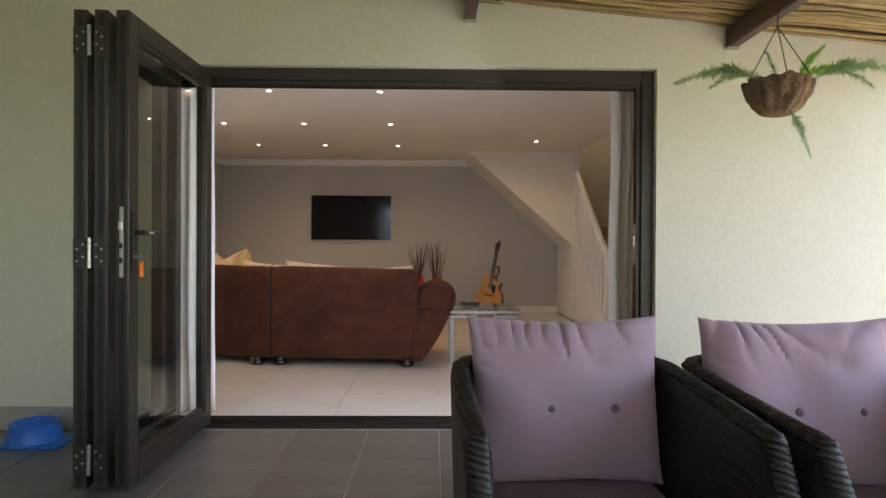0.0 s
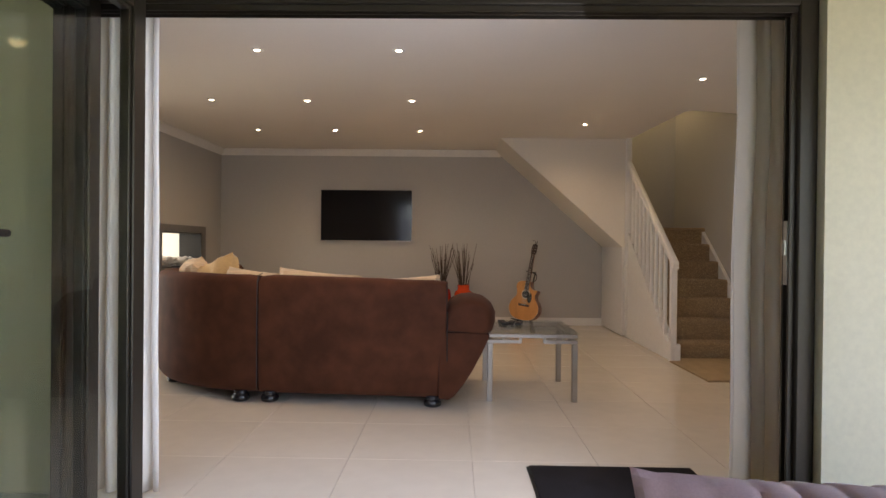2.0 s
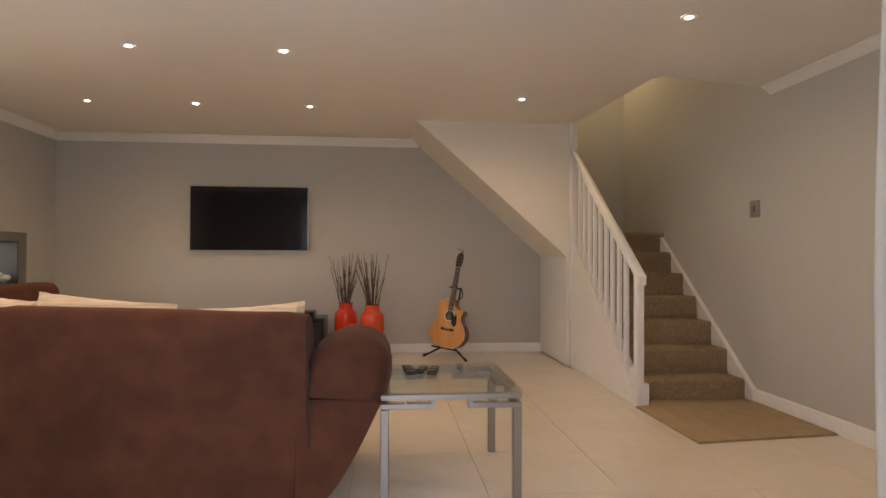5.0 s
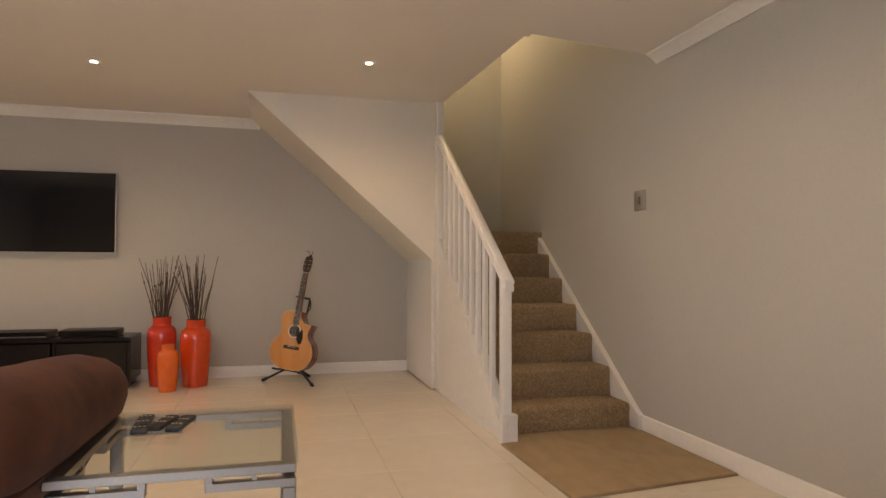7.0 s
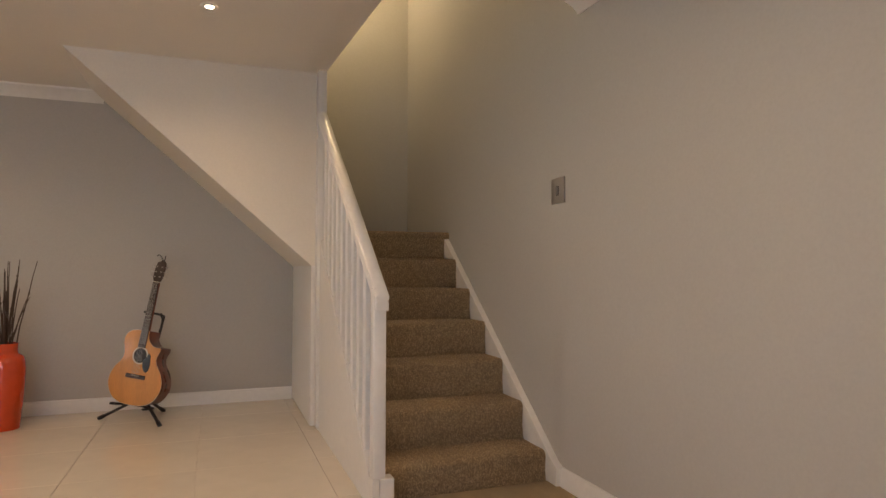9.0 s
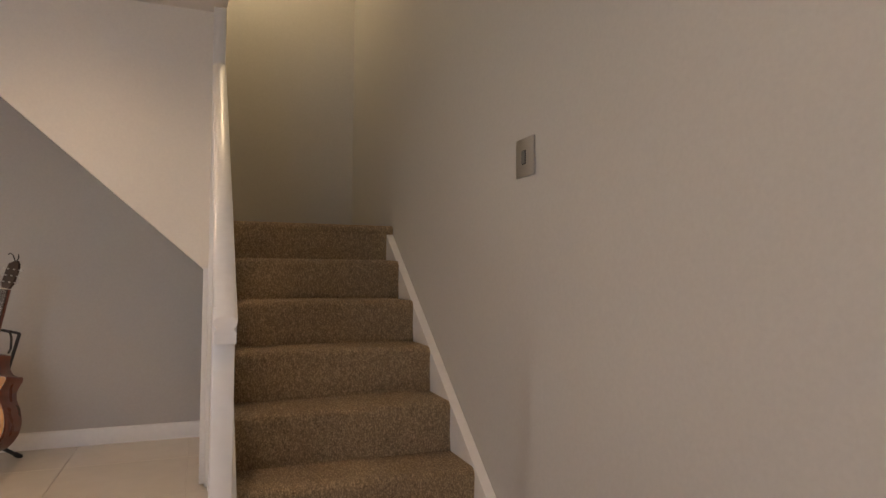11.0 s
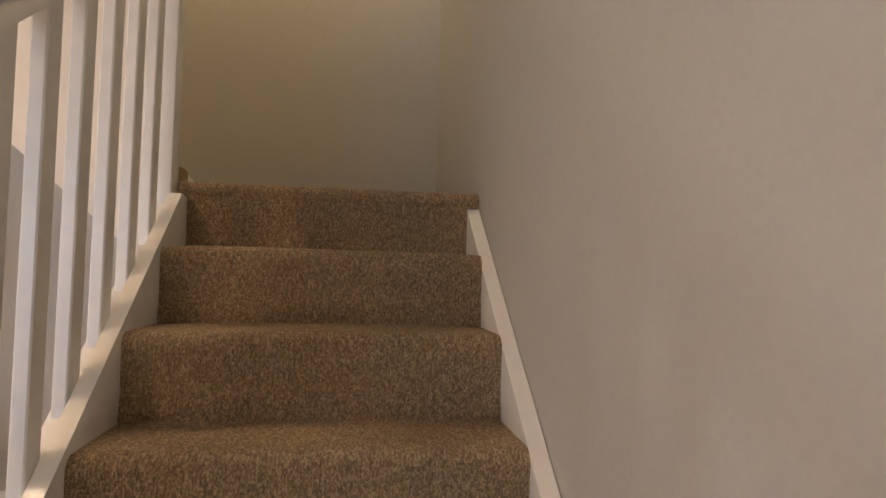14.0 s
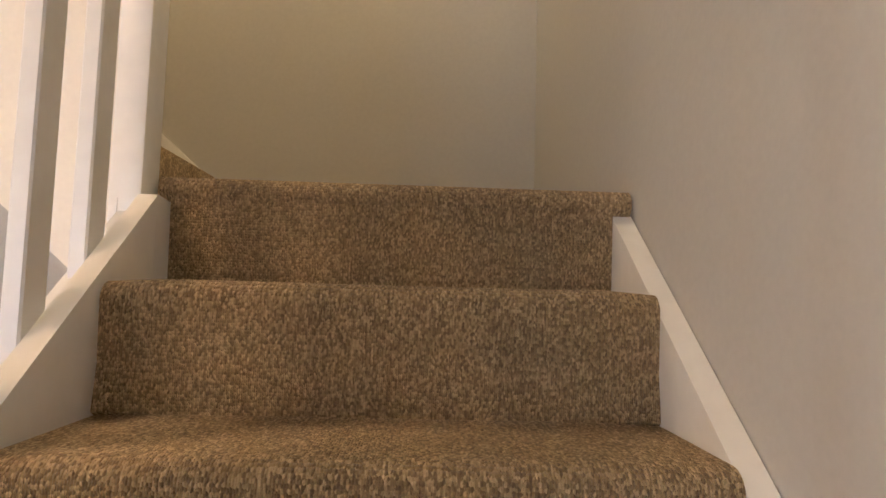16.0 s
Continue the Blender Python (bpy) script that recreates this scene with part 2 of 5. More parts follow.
through_cloth(M_CURT, 0.45)
through_cloth(M_FERN, 0.45)
through_cloth(M_FERNL, 0.3)
M_LAWN = mat("lawn", (0.075, 0.125, 0.028), 0.9, var=0.4, big=0.6, fine=60, bump=0.8, dist=0.02)
M_PLATE = mat("satin_steel_plate", (0.46, 0.44, 0.41), 0.38, metal=0.75, var=0.08, fine=150, bump=0.02)
M_FIRE = mat("grey_steel_surround", (0.25, 0.245, 0.24), 0.4, metal=0.6, var=0.08, fine=100, bump=0.02)
M_PEBBLE = mat("white_pebbles", (0.72, 0.70, 0.66), 0.6, var=0.15, big=9, fine=60, bump=0.1)
M_GLOW = glow("lamp_lens", (1.0, 0.82, 0.60), 14.0)
M_TABLE = mat("satin_aluminium", (0.33, 0.30, 0.265), 0.36, metal=0.8, var=0.08, fine=150, bump=0.02)


# ---- mesh helpers ----
def box(bm, x0, x1, y0, y1, z0, z1, bevel=0.0, seg=1):
    r = bmesh.ops.create_cube(bm, size=1.0)
    vs = r["verts"]
    for v in vs:
        v.co = Vector(((x0 + x1) / 2 + v.co.x * (x1 - x0), (y0 + y1) / 2 + v.co.y * (y1 - y0), (z0 + z1) / 2 + v.co.z * (z1 - z0)))
    if bevel:
        es = list({e for v in vs for e in v.link_edges})
        bmesh.ops.bevel(bm, geom=es, offset=bevel, segments=seg, affect='EDGES', profile=0.5)
    return vs


def mesh_of(name, bm, material, smooth=True, sharp=35):
    me = bpy.data.meshes.new(name)
    bmesh.ops.recalc_face_normals(bm, faces=bm.faces)
    bm.to_mesh(me)
    bm.free()
    me.materials.append(material)
    if smooth:
        me.shade_smooth()
        me.set_sharp_from_angle(angle=radians(sharp))
    return me


def placed(ob):
    """Where an object stands, with all it hangs on."""
    m = ob.matrix_parent_inverse @ ob.matrix_basis if ob.parent else ob.matrix_basis.copy()
    return placed(ob.parent) @ m if ob.parent else m


def part(name, bm, material, parent=None, label="", smooth=True, sharp=35):
    ob = new(name, mesh_of(name, bm, material, smooth, sharp))
    if parent is not None:
        ob.parent = parent
        up = placed(parent)
        ob.matrix_parent_inverse = up.inverted()
    if label:
        ob["label"] = label
    return ob


def boxpart(name, dims, material, parent=None, bevel=0.003, label="", seg=1):
    bm = bmesh.new()
    box(bm, *dims, bevel=bevel, seg=seg)
    return part(name, bm, material, parent, label)


def thing(name, place, label, category, group="", kind=""):
    """An Empty at the base of a thing; parts are given in world metres."""
    ob = new(name)
    ob.empty_display_size = 0.1
    ob.location = place
    return tagged(ob, label, category, group, kind)


def structure(name, bm, material, label, category):
    return tagged(part(name, bm, material), label, category, kind="structure")


def prism(bm, pts, axis, a, b):
    """Extrude a polygon along an axis from a to b. pts are given in the two other axes, in order."""
    def at(p, c):
        return {"x": (c, p[0], p[1]), "y": (p[0], c, p[1]), "z": (p[0], p[1], c)}[axis]
    lo = [bm.verts.new(at(p, a)) for p in pts]
    hi = [bm.verts.new(at(p, b)) for p in pts]
    n = len(pts)
    bm.faces.new(lo)
    bm.faces.new(list(reversed(hi)))
    for i in range(n):
        bm.faces.new((lo[i], hi[i], hi[(i + 1) % n], lo[(i + 1) % n]))
    return lo + hi


def loft(bm, rings, closed=True, caps=True, uv=None):
    """Skin through rings of equal length."""
    vs = [[bm.verts.new(p) for p in r] for r in rings]
    n = len(rings[0])
    m = n if closed else n - 1
    lay = bm.loops.layers.uv.verify() if uv else None
    for i in range(len(vs) - 1):
        for j in range(m):
            k = (j + 1) % n
            f = bm.faces.new((vs[i][j], vs[i][k], vs[i + 1][k], vs[i + 1][j]))
            if uv:
                for lp, (a, b) in zip(f.loops, ((i, j), (i, j + 1), (i + 1, j + 1), (i + 1, j))):
                    lp[lay].uv = uv(a, b)
    if caps and closed:
        bm.faces.new(list(reversed(vs[0])))
        bm.faces.new(vs[-1])
    return vs


def lathe(bm, prof, cx, cy, n=32):
    rings = [[(cx + r * math.cos(2 * math.pi * j / n), cy + r * math.sin(2 * math.pi * j / n), z) for j in range(n)] for r, z in prof]
    return loft(bm, rings)


def tube(bm, pts, r, n=8, taper=None):
    """Round bar along points."""
    pts = [Vector(p) for p in pts]
    rings = []
    side = None
    for i, p in enumerate(pts):
        d = (pts[min(i + 1, len(pts) - 1)] - pts[max(i - 1, 0)]).normalized()
        ref = Vector((0, 0, 1)) if abs(d.z) < 0.9 else Vector((1, 0, 0))
        u = d.cross(ref).normalized() if side is None else (side - d * side.dot(d)).normalized()
        side = u
        w = d.cross(u)
        rad = r if taper is None else r + (taper - r) * i / (len(pts) - 1)
        rings.append([p + (u * math.cos(2 * math.pi * j / n) + w * math.sin(2 * math.pi * j / n)) * rad for j in range(n)])
    return loft(bm, rings)


def pillow(bm, w, h, d, m, nu=22, nv=18, power=2.6, crease=0.0, seed=0.0, sag=0.045):
    """A stuffed cushion in its own x (width), z (height), y (thickness), laid by the matrix m."""
    for side in (-1, 1):
        grid = []
        for i in range(nu + 1):
            row = []
            for j in range(nv + 1):
                u, v = 2 * i / nu - 1, 2 * j / nv - 1
                t = max(0.0, (1 - abs(u) ** power) * (1 - abs(v) ** power)) ** 0.42
                pull = 1 - sag * (1 - abs(u) ** 2) * abs(v) ** 3
                pullu = 1 - sag * (1 - abs(v) ** 2) * abs(u) ** 3
                p = Vector((u * w / 2 * pullu, side * d / 2 * t, v * h / 2 * pull))
                if crease:
                    n1 = noise.noise(Vector((u * 1.7 + seed, v * 1.5, side * 2.0 + seed)))
                    # sharp gathers that run down from the top seam, of uneven length
                    ph = u * 11.0 + 2.2 * math.sin(u * 4.3 + seed) + seed * 3 + 3.4 * noise.noise(Vector((u * 2.5, v * 1.4, seed)))
                    reach = 0.62 - 0.5 * abs(noise.noise(Vector((u * 4.0 + seed, 3.7, seed))))
                    fold = (1 - abs(math.sin(ph))) ** 2 * max(0.0, (v - reach) / (1 - reach)) ** 0.8 * (0.5 + 0.9 * noise.noise(Vector((u * 5 + seed, 1.1, 0))) ** 2 * 3)
                    side_f = (1 - abs(math.sin(v * 9 + seed + 2 * noise.noise(Vector((u * 2, v * 3, seed)))))) ** 4 * max(0.0, (abs(u) - 0.72) / 0.28)
                    dent = math.exp(-((u - 0.28) ** 2 + (v - 0.45) ** 2) / 0.012)
                    p.y += side * crease * (n1 * 1.0 - 1.35 * fold - 0.5 * side_f - 0.5 * dent) * min(1.0, t * 1.8)
                    p.z -= 0.006 * (1 - abs(math.sin(ph))) ** 2 * max(0.0, v) ** 12 * (0.5 + noise.noise(Vector((u * 6, seed, 0))))
                row.append(bm.verts.new(m @ p))
            grid.append(row)
        for i in range(nu):
            for j in range(nv):
                q = (grid[i][j], grid[i + 1][j], grid[i + 1][j + 1], grid[i][j + 1])
                bm.faces.new(q if side < 0 else tuple(reversed(q)))
    bmesh.ops.remove_doubles(bm, verts=bm.verts, dist=0.0004)


def writing(text, place, size, material, name, parent, rot=(90, 0, 0)):
    cu = bpy.data.curves.new(name, 'FONT')
    cu.body, cu.size, cu.extrude = text, size, 0.0005
    cu.materials.append(material)
    ob = new(name, cu)
    ob.matrix_basis = pose(*place, *rot)
    ob.parent = parent
    ob.matrix_parent_inverse = parent.matrix_basis.inverted()
    return ob


# ---- the room ----
XL, XR = -3.14, 3.005          # faces of the side walls
YF, YB = 4.13, 10.05           # inner face of the glass-door wall, back wall
YO = 3.90                      # outer face of the glass-door wall
ZC = 2.345                     # ceiling
ceil_z = lambda x: ZC - 0.0705 * max(0.0, x - 1.87)   # the ceiling sags a little towards the stairs
TOP = 5.10                     # top of the upper storey
DX0, DX1, DZ = -1.432, 1.385, 2.04   # opening to the patio
G = 0.239                      # going of the stairs
NOSE = [9.017 - G * (7 - k) for k in range(8)]
RISE = [0.0] + [0.19 * k - 0.03 for k in range(1, 8)]
SX0, SX1 = 2.152, 2.965        # width of the carpeted steps


def build_shell():
    bm = bmesh.new()
    box(bm, XL - 0.27, XR + 0.23, YB, YB + 0.23, -0.1, TOP)
    structure("wall_north", bm, M_WALL, "taupe grey painted wall behind the television", "wall")
    bm = bmesh.new()
    box(bm, XR, XR + 0.23, YO, YB, -0.1, TOP)
    structure("wall_east", bm, M_WALL, "taupe grey painted wall beside the stairs", "wall")
    # left wall with a doorway and the opening of the fireplace
    bm = bmesh.new()
    a, b = XL - 0.27, XL
    box(bm, a, b, YO, 6.25, -0.1, TOP)
    box(bm, a, b, 6.25, 7.28, 2.06, TOP)
    box(bm, a, b, 7.28, 8.32, -0.1, TOP)
    box(bm, a, b, 8.32, 9.38, -0.1, 0.78)
    box(bm, a, b, 8.32, 9.38, 1.185, TOP)
    box(bm, a, b, 9.38, YB, -0.1, TOP)
    structure("wall_west", bm, M_WALL, "light grey painted wall with a doorway and a see-through fireplace", "wall")
    # wall of the folding door: inner skin and outer skin
    for name, y0, y1, m, lab in (("wall_south", 4.02, YF, M_WALL, "grey painted inner face of the patio wall"),
                                 ("wall_outside", YO, 4.02, M_OUT, "cream plastered patio wall round the door opening")):
        bm = bmesh.new()
        x0, x1 = (XL, XR) if y0 > 4 else (XL - 0.27, XR + 0.6)
        x0, zt = (x0, ZC + 0.1) if y0 > 4 else (x0 - 0.6, TOP)
        prism(bm, [(x0, -0.1), (DX0, -0.1), (DX0, DZ), (DX1, DZ), (DX1, -0.1), (x1, -0.1), (x1, zt), (x0, zt)], "y", y0, y1)
        structure(name, bm, m, lab, "wall")
    # ceiling with the stair opening left out
    bm = bmesh.new()
    box(bm, XL, 1.87, YF, 7.40, ZC, 2.61)
    prism(bm, [(1.87, ZC), (XR, ceil_z(XR)), (XR, 2.61), (1.87, 2.61)], 'y', YF, 7.35)
    prism(bm, [(1.87, ZC), (2.21, ceil_z(2.21)), (2.21, 2.61), (1.87, 2.61)], 'y', 7.35, 7.40)
    prism(bm, [(XL, 7.4005), (2.21, 7.4005), (2.123, 8.964), (XL, 8.964)], 'z', ZC, 2.61)
    box(bm, XL, 2.063, 8.964, 9.04, ZC, 2.61)
    box(bm, XL, 0.588, 9.04, YB, ZC, 2.61)
    structure("ceiling", bm, M_CEIL, "white plastered ceiling with recessed downlights", "ceiling")
    # the stairwell above
    bm = bmesh.new()
    box(bm, 2.05, 2.15, 7.40, 8.97, 2.61, TOP)
    box(bm, 2.05, XR, 7.30, 7.40, 2.61, TOP)
    structure("wall_stairwell", bm, M_WALL, "grey painted walls of the stairwell above", "wall")
    bm = bmesh.new()
    box(bm, -0.60, -0.50, 9.13, YB, 2.61, TOP)
    structure("wall_landing", bm, M_WALL, "grey painted wall of the upper landing", "wall")
    bm = bmesh.new()
    box(bm, XL - 0.27, XR + 0.23, YO, YB + 0.23, TOP, TOP + 0.15)
    structure("ceiling_upper", bm, M_CEIL, "white ceiling over the stairwell", "ceiling")
    # floor bed
    bm = bmesh.new()
    box(bm, XL - 0.27, XR + 0.23, YO + 0.02, YB + 0.1, -0.2, -0.002)
    return structure("floor", bm, M_GROUT, "polished cream porcelain floor tiles with narrow grout joints", "floor")


FLOOR = build_shell()


def build_flight_over():
    """The upper flight that rises along the back wall: front wall, sloping soffit, post and steps."""
    s = (2.28 - 1.062) / (0.66 - 2.04)
    zs = lambda x: 1.062 + s * (x - 2.04)
    bm = bmesh.new()
    x_top = 2.04 + (ZC - 1.062) / s
    prism(bm, [(x_top, ZC), (2.04, 1.062), (2.074, 1.062), (2.074, TOP), (-0.5, TOP), (-0.5, 2.61), (x_top, 2.61)], "y", 9.04, 9.13)
    structure("wall_flight", bm, M_WHITE, "white painted wall under and beside the upper flight", "wall")
    bm = bmesh.new()
    prism(bm, [(x_top, ZC), (2.04, 1.062), (2.04, 1.20), (x_top + 0.12, ZC + 0.10), (x_top - 0.1, ZC + 0.1)], "y", 9.13, YB)
    structure("soffit", bm, M_WHITE, "white sloping soffit of the upper flight", "soffit")
    bm = bmesh.new()
    box(bm, 2.04, 2.07, 9.045, YB, 0.012, 1.27, bevel=0.003)
    structure("cupboard_panel", bm, M_TRIM, "white painted panel closing the space under the landing", "panel")
    bm = bmesh.new()
    box(bm, 2.064, 2.122, 8.965, 9.038, 0.02, ZC, bevel=0.006, seg=2)
    structure("trim", bm, M_TRIM, "white painted square post at the head of the stair rail", "post")


build_flight_over()


def molding(name, runs, prof, label, cat, material=M_TRIM):
    """Cornice or skirting: prof is (out from the wall, height); a run is start, end and the way out."""
    for (p, q, out) in runs:
        bm = bmesh.new()
        rings = [[(e[0] + out[0] * o, e[1] + out[1] * o, z) for o, z in prof] for e in (p, q)]
        loft(bm, rings)
        structure(name, bm, material, label, cat)


COVE = [(0, ZC - 0.001), (0, ZC - 0.085), (0.008, ZC - 0.085), (0.014, ZC - 0.072), (0.022, ZC - 0.060), (0.040, ZC - 0.036), (0.060, ZC - 0.020), (0.070, ZC - 0.014), (0.072, ZC - 0.001)]
SKIRT = [(0, 0.0), (0.016, 0.0), (0.016, 0.070), (0.012, 0.082), (0.012, 0.092), (0.006, 0.100), (0, 0.100)]
molding("trim_cornice", [((XL + 0.001, YF), (XL + 0.001, YB - 0.001), (1, 0)), ((XL, YB - 0.001), (0.655, YB - 0.001), (0, -1))], COVE, "white moulded plaster cornice", "cornice")
molding("trim_cornice", [((XR - 0.001, YF), (XR - 0.001, 7.335), (-1, 0))], [(o * 1.05, ceil_z(XR) + 0.003 - (ZC - z) * 0.66) for o, z in COVE], "white moulded plaster cornice", "cornice")
molding("baseboard", [((XL + 0.001, 7.28), (XL + 0.001, YB - 0.001), (1, 0)), ((XL + 0.001, YF), (XL + 0.001, 6.25), (1, 0)), ((XL, YB - 0.001), (2.04, YB - 0.001), (0, -1)),
                      ((XR - 0.001, YF), (XR - 0.001, 7.52), (-1, 0)), ((DX1, YF + 0.001), (XR, YF + 0.001), (0, 1)), ((XL, YF + 0.001), (DX0, YF + 0.001), (0, 1)),
                      ((XL, 7.279), (XL - 0.27, 7.279), (0, -1))],
        SKIRT, "white moulded skirting board", "skirting")


def build_next_room():
    """The bright room behind the doorway and the fireplace."""
    bm = bmesh.new()
    x0, x1 = -6.6, XL - 0.27
    box(bm, x0 - 0.2, x0, 4.9, 6.2, -0.1, 2.6)
    box(bm, x0 - 0.2, x0, 10.2, 11.0, -0.1, 2.6)
    box(bm, x0 - 0.2, x0, 6.2, 10.2, -0.1, 0.5)
    box(bm, x0 - 0.2, x0, 6.2, 10.2, 2.2, 2.6)
    box(bm, x0, x1, 11.0, 11.2, -0.1, 2.6)
    box(bm, x0, x1, 4.7, 4.9, -0.1, 2.6)
    box(bm, x1, XL - 0.27, 10.1, 11.0, -0.1, 2.6)
    structure("wall_next_room", bm, M_WHITE, "white painted walls of the bright adjoining room", "wall")
    bm = bmesh.new()
    box(bm, x0 - 0.2, x1, 4.7, 11.2, 2.6, 2.75)
    structure("ceiling_next_room", bm, M_CEIL, "white ceiling of the adjoining room", "ceiling")
    bm = bmesh.new()
    box(bm, x0 - 0.2, x1, 4.7, 11.2, -0.2, 0.0)
    structure("floor_next_room", bm, M_TILE, "cream tiled floor of the adjoining room", "floor")
    # area lamp added at an unseen opening to brighten this room
    lamp("next_room_daylight", 'AREA', (x0 - 0.05, 8.2, 1.35), (0, 8.2, 1.2), 32, (1.0, 0.95, 0.86), 4.0, size_y=1.7)


build_next_room()


# ---- the patio ----
ROOF_A = -0.094                # fall of the patio roof along x
roof_z = lambda x: 2.445 + ROOF_A * x


def build_patio():
    bm = bmesh.new()
    box(bm, -3.4, 6.2, -3.2, YO + 0.02, -0.2, -0.004)
    ground = structure("pavement", bm, M_PGROUT, "grey stone-look patio tiles laid in long strips", "paving")
    bm = bmesh.new()
    box(bm, -150, 150, -150, 150, -0.40, -0.21)
    structure("ground", bm, M_LAWN, "green lawn round the house", "lawn")
    # added wall, out of view, keeps light off the patio's left side
    bm = bmesh.new()
    box(bm, -3.6, -3.4, -3.2, YO, -0.2, 2.74)
    structure("wall_shade_west", bm, M_OUT, "cream plastered unseen wall, added to dim the patio's left side", "wall")
    # added unseen wall that cuts the light from the south
    bm = bmesh.new()
    box(bm, -14, 6.2, -4.6, -4.4, -0.3, 2.1)
    structure("wall_light_block", bm, M_OUT, "plain cream unseen wall, added to block light from the south", "wall")
    bm = bmesh.new()
    box(bm, -4.03, DX0, YO - 0.012, YO - 0.001, 0.0, 0.13, bevel=0.002)
    structure("baseboard_patio", bm, M_PSKIRT, "beige tile skirting along the patio wall", "skirting")
    bm = bmesh.new()
    box(bm, DX1, XR + 0.6, YO - 0.012, YO - 0.001, 0.0, 0.13, bevel=0.002)
    structure("baseboard_patio", bm, M_PSKIRT, "beige tile skirting along the patio wall", "skirting")
    # roof boards above the reeds
    bm = bmesh.new()
    prism(bm, [(-3.6, roof_z(-3.6) + 0.05), (2.95, roof_z(2.95) + 0.05), (2.95, roof_z(2.95) + 0.09), (-3.6, roof_z(-3.6) + 0.09)], "y", -3.2, YO)
    roof = structure("roof_patio", bm, M_BEAM, "patio roof of dry reeds on dark beams", "roof")
    return ground, roof


PAVING, ROOF = build_patio()


def build_beams():
    for x in (-2.35, -1.0, 0.33, 1.80, 2.9):
        z = roof_z(x) - 0.006
        bm = bmesh.new()
        box(bm, x - 0.03, x + 0.03, -3.2, YO - 0.002, z - 0.115, z, bevel=0.005)
        b = tagged(part("roof_beam", bm, M_BEAM), "dark-stained timber beam under the reed roof", "beam", "beams of the patio roof")
        bm = bmesh.new()
        box(bm, x - 0.036, x + 0.036, YO - 0.05, YO - 0.001, z - 0.122, z - 0.117)
        part("bracket", bm, M_STEEL, b, "small metal beam bracket")


build_beams()


# ---- folding door ----
def build_door_frame():
    f = thing("door_1", (0.1, 3.98, 0), "open dark bronze aluminium folding door frame in the patio wall", "door frame", kind="structure")
    y0, y1 = 3.945, 4.06
    for n, d in (("jamb", (DX0 + 0.002, DX0 + 0.07, y0, y1, 0.0, DZ - 0.002)), ("jamb", (DX1 - 0.07, DX1 - 0.002, y0, y1, 0.0, DZ - 0.002)),
                 ("head", (DX0 + 0.07, DX1 - 0.07, y0, y1, DZ - 0.072, DZ - 0.002)), ("sill", (DX0 + 0.07, DX1 - 0.07, y0 - 0.02, y1 + 0.01, -0.003, 0.022))):
        bm = bmesh.new()
        box(bm, *d, bevel=0.004)
        part(n, bm, M_ALU, f)
    # raised lips of the track
    for y in (3.96, 3.995, 4.035):
        boxpart("track_lip", (DX0 + 0.07, DX1 - 0.07, y, y + 0.006, 0.022, 0.042), M_ALU, f, 0.001)
        boxpart("head_lip", (DX0 + 0.07, DX1 - 0.07, y, y + 0.006, DZ - 0.095, DZ - 0.072), M_ALU, f, 0.001)
    for y in (3.965, 4.005):
        boxpart("side_lip", (DX1 - 0.092, DX1 - 0.07, y, y + 0.012, 0.042, DZ - 0.095), M_ALU, f, 0.001)
    boxpart("strike_plate", (DX1 - 0.096, DX1 - 0.092, 3.975, 4.0, 0.93, 1.17), M_STEEL, f, 0.001, "steel lock strike plate")
    boxpart("strike_keeper", (DX1 - 0.104, DX1 - 0.096, 3.978, 3.997, 1.04, 1.10), M_STEEL, f, 0.002)
    for x in (0.35, 0.62):
        boxpart("bolt_socket", (x, x + 0.02, 3.95, 3.958, 0.022, 0.034), M_STEEL, f, 0.001)


build_door_frame()


def build_leaf(x0, x1, first):
    y0, y1, z0, z1 = 2.985, 3.935, 0.026, 2.0
    f = thing("folding_door_leaf", ((x0 + x1) / 2, (y0 + y1) / 2, 0), "dark bronze aluminium glazed leaf folded open against the next" if not first else
              "dark bronze aluminium glazed leaf with lever handle, folded open", "door leaf", "leaves of the folding door")
    w = 0.085
    xm = (x0 + x1) / 2
    for n, d in (("stile", (x0, x1, y0, y0 + w, z0, z1)), ("stile", (x0, x1, y1 - w, y1, z0, z1)), ("rail", (x0, x1, y0 + w, y1 - w, z0, z0 + 0.10)), ("rail", (x0, x1, y0 + w, y1 - w, z1 - w, z1))):
        boxpart(n, d, M_ALU, f, 0.004)
    for n, d in (("bead", (x0 + 0.010, x1 - 0.010, y0 + w, y0 + w + 0.016, z0 + 0.10, z1 - w)), ("bead", (x0 + 0.010, x1 - 0.010, y1 - w - 0.016, y1 - w, z0 + 0.10, z1 - w)),
                 ("bead", (x0 + 0.010, x1 - 0.010, y0 + w + 0.016, y1 - w - 0.016, z0 + 0.10, z0 + 0.116)), ("bead", (x0 + 0.010, x1 - 0.010, y0 + w + 0.016, y1 - w - 0.016, z1 - w - 0.016, z1 - w))):
        boxpart(n, d, M_RUBBER if not first else M_ALU, f, 0.003)
    g = boxpart("pane", (xm - 0.003, xm + 0.003, y0 + w + 0.008, y1 - w - 0.008, z0 + 0.108, z1 - w - 0.008), M_GLASS, f, 0, "clear glass pane")
    g.visible_shadow = False
    boxpart("edge_channel", (xm - 0.010, xm + 0.010, y0 - 0.003, y0, z0 + 0.02, z1 - 0.02), M_RUBBER, f, 0.0)
    return f


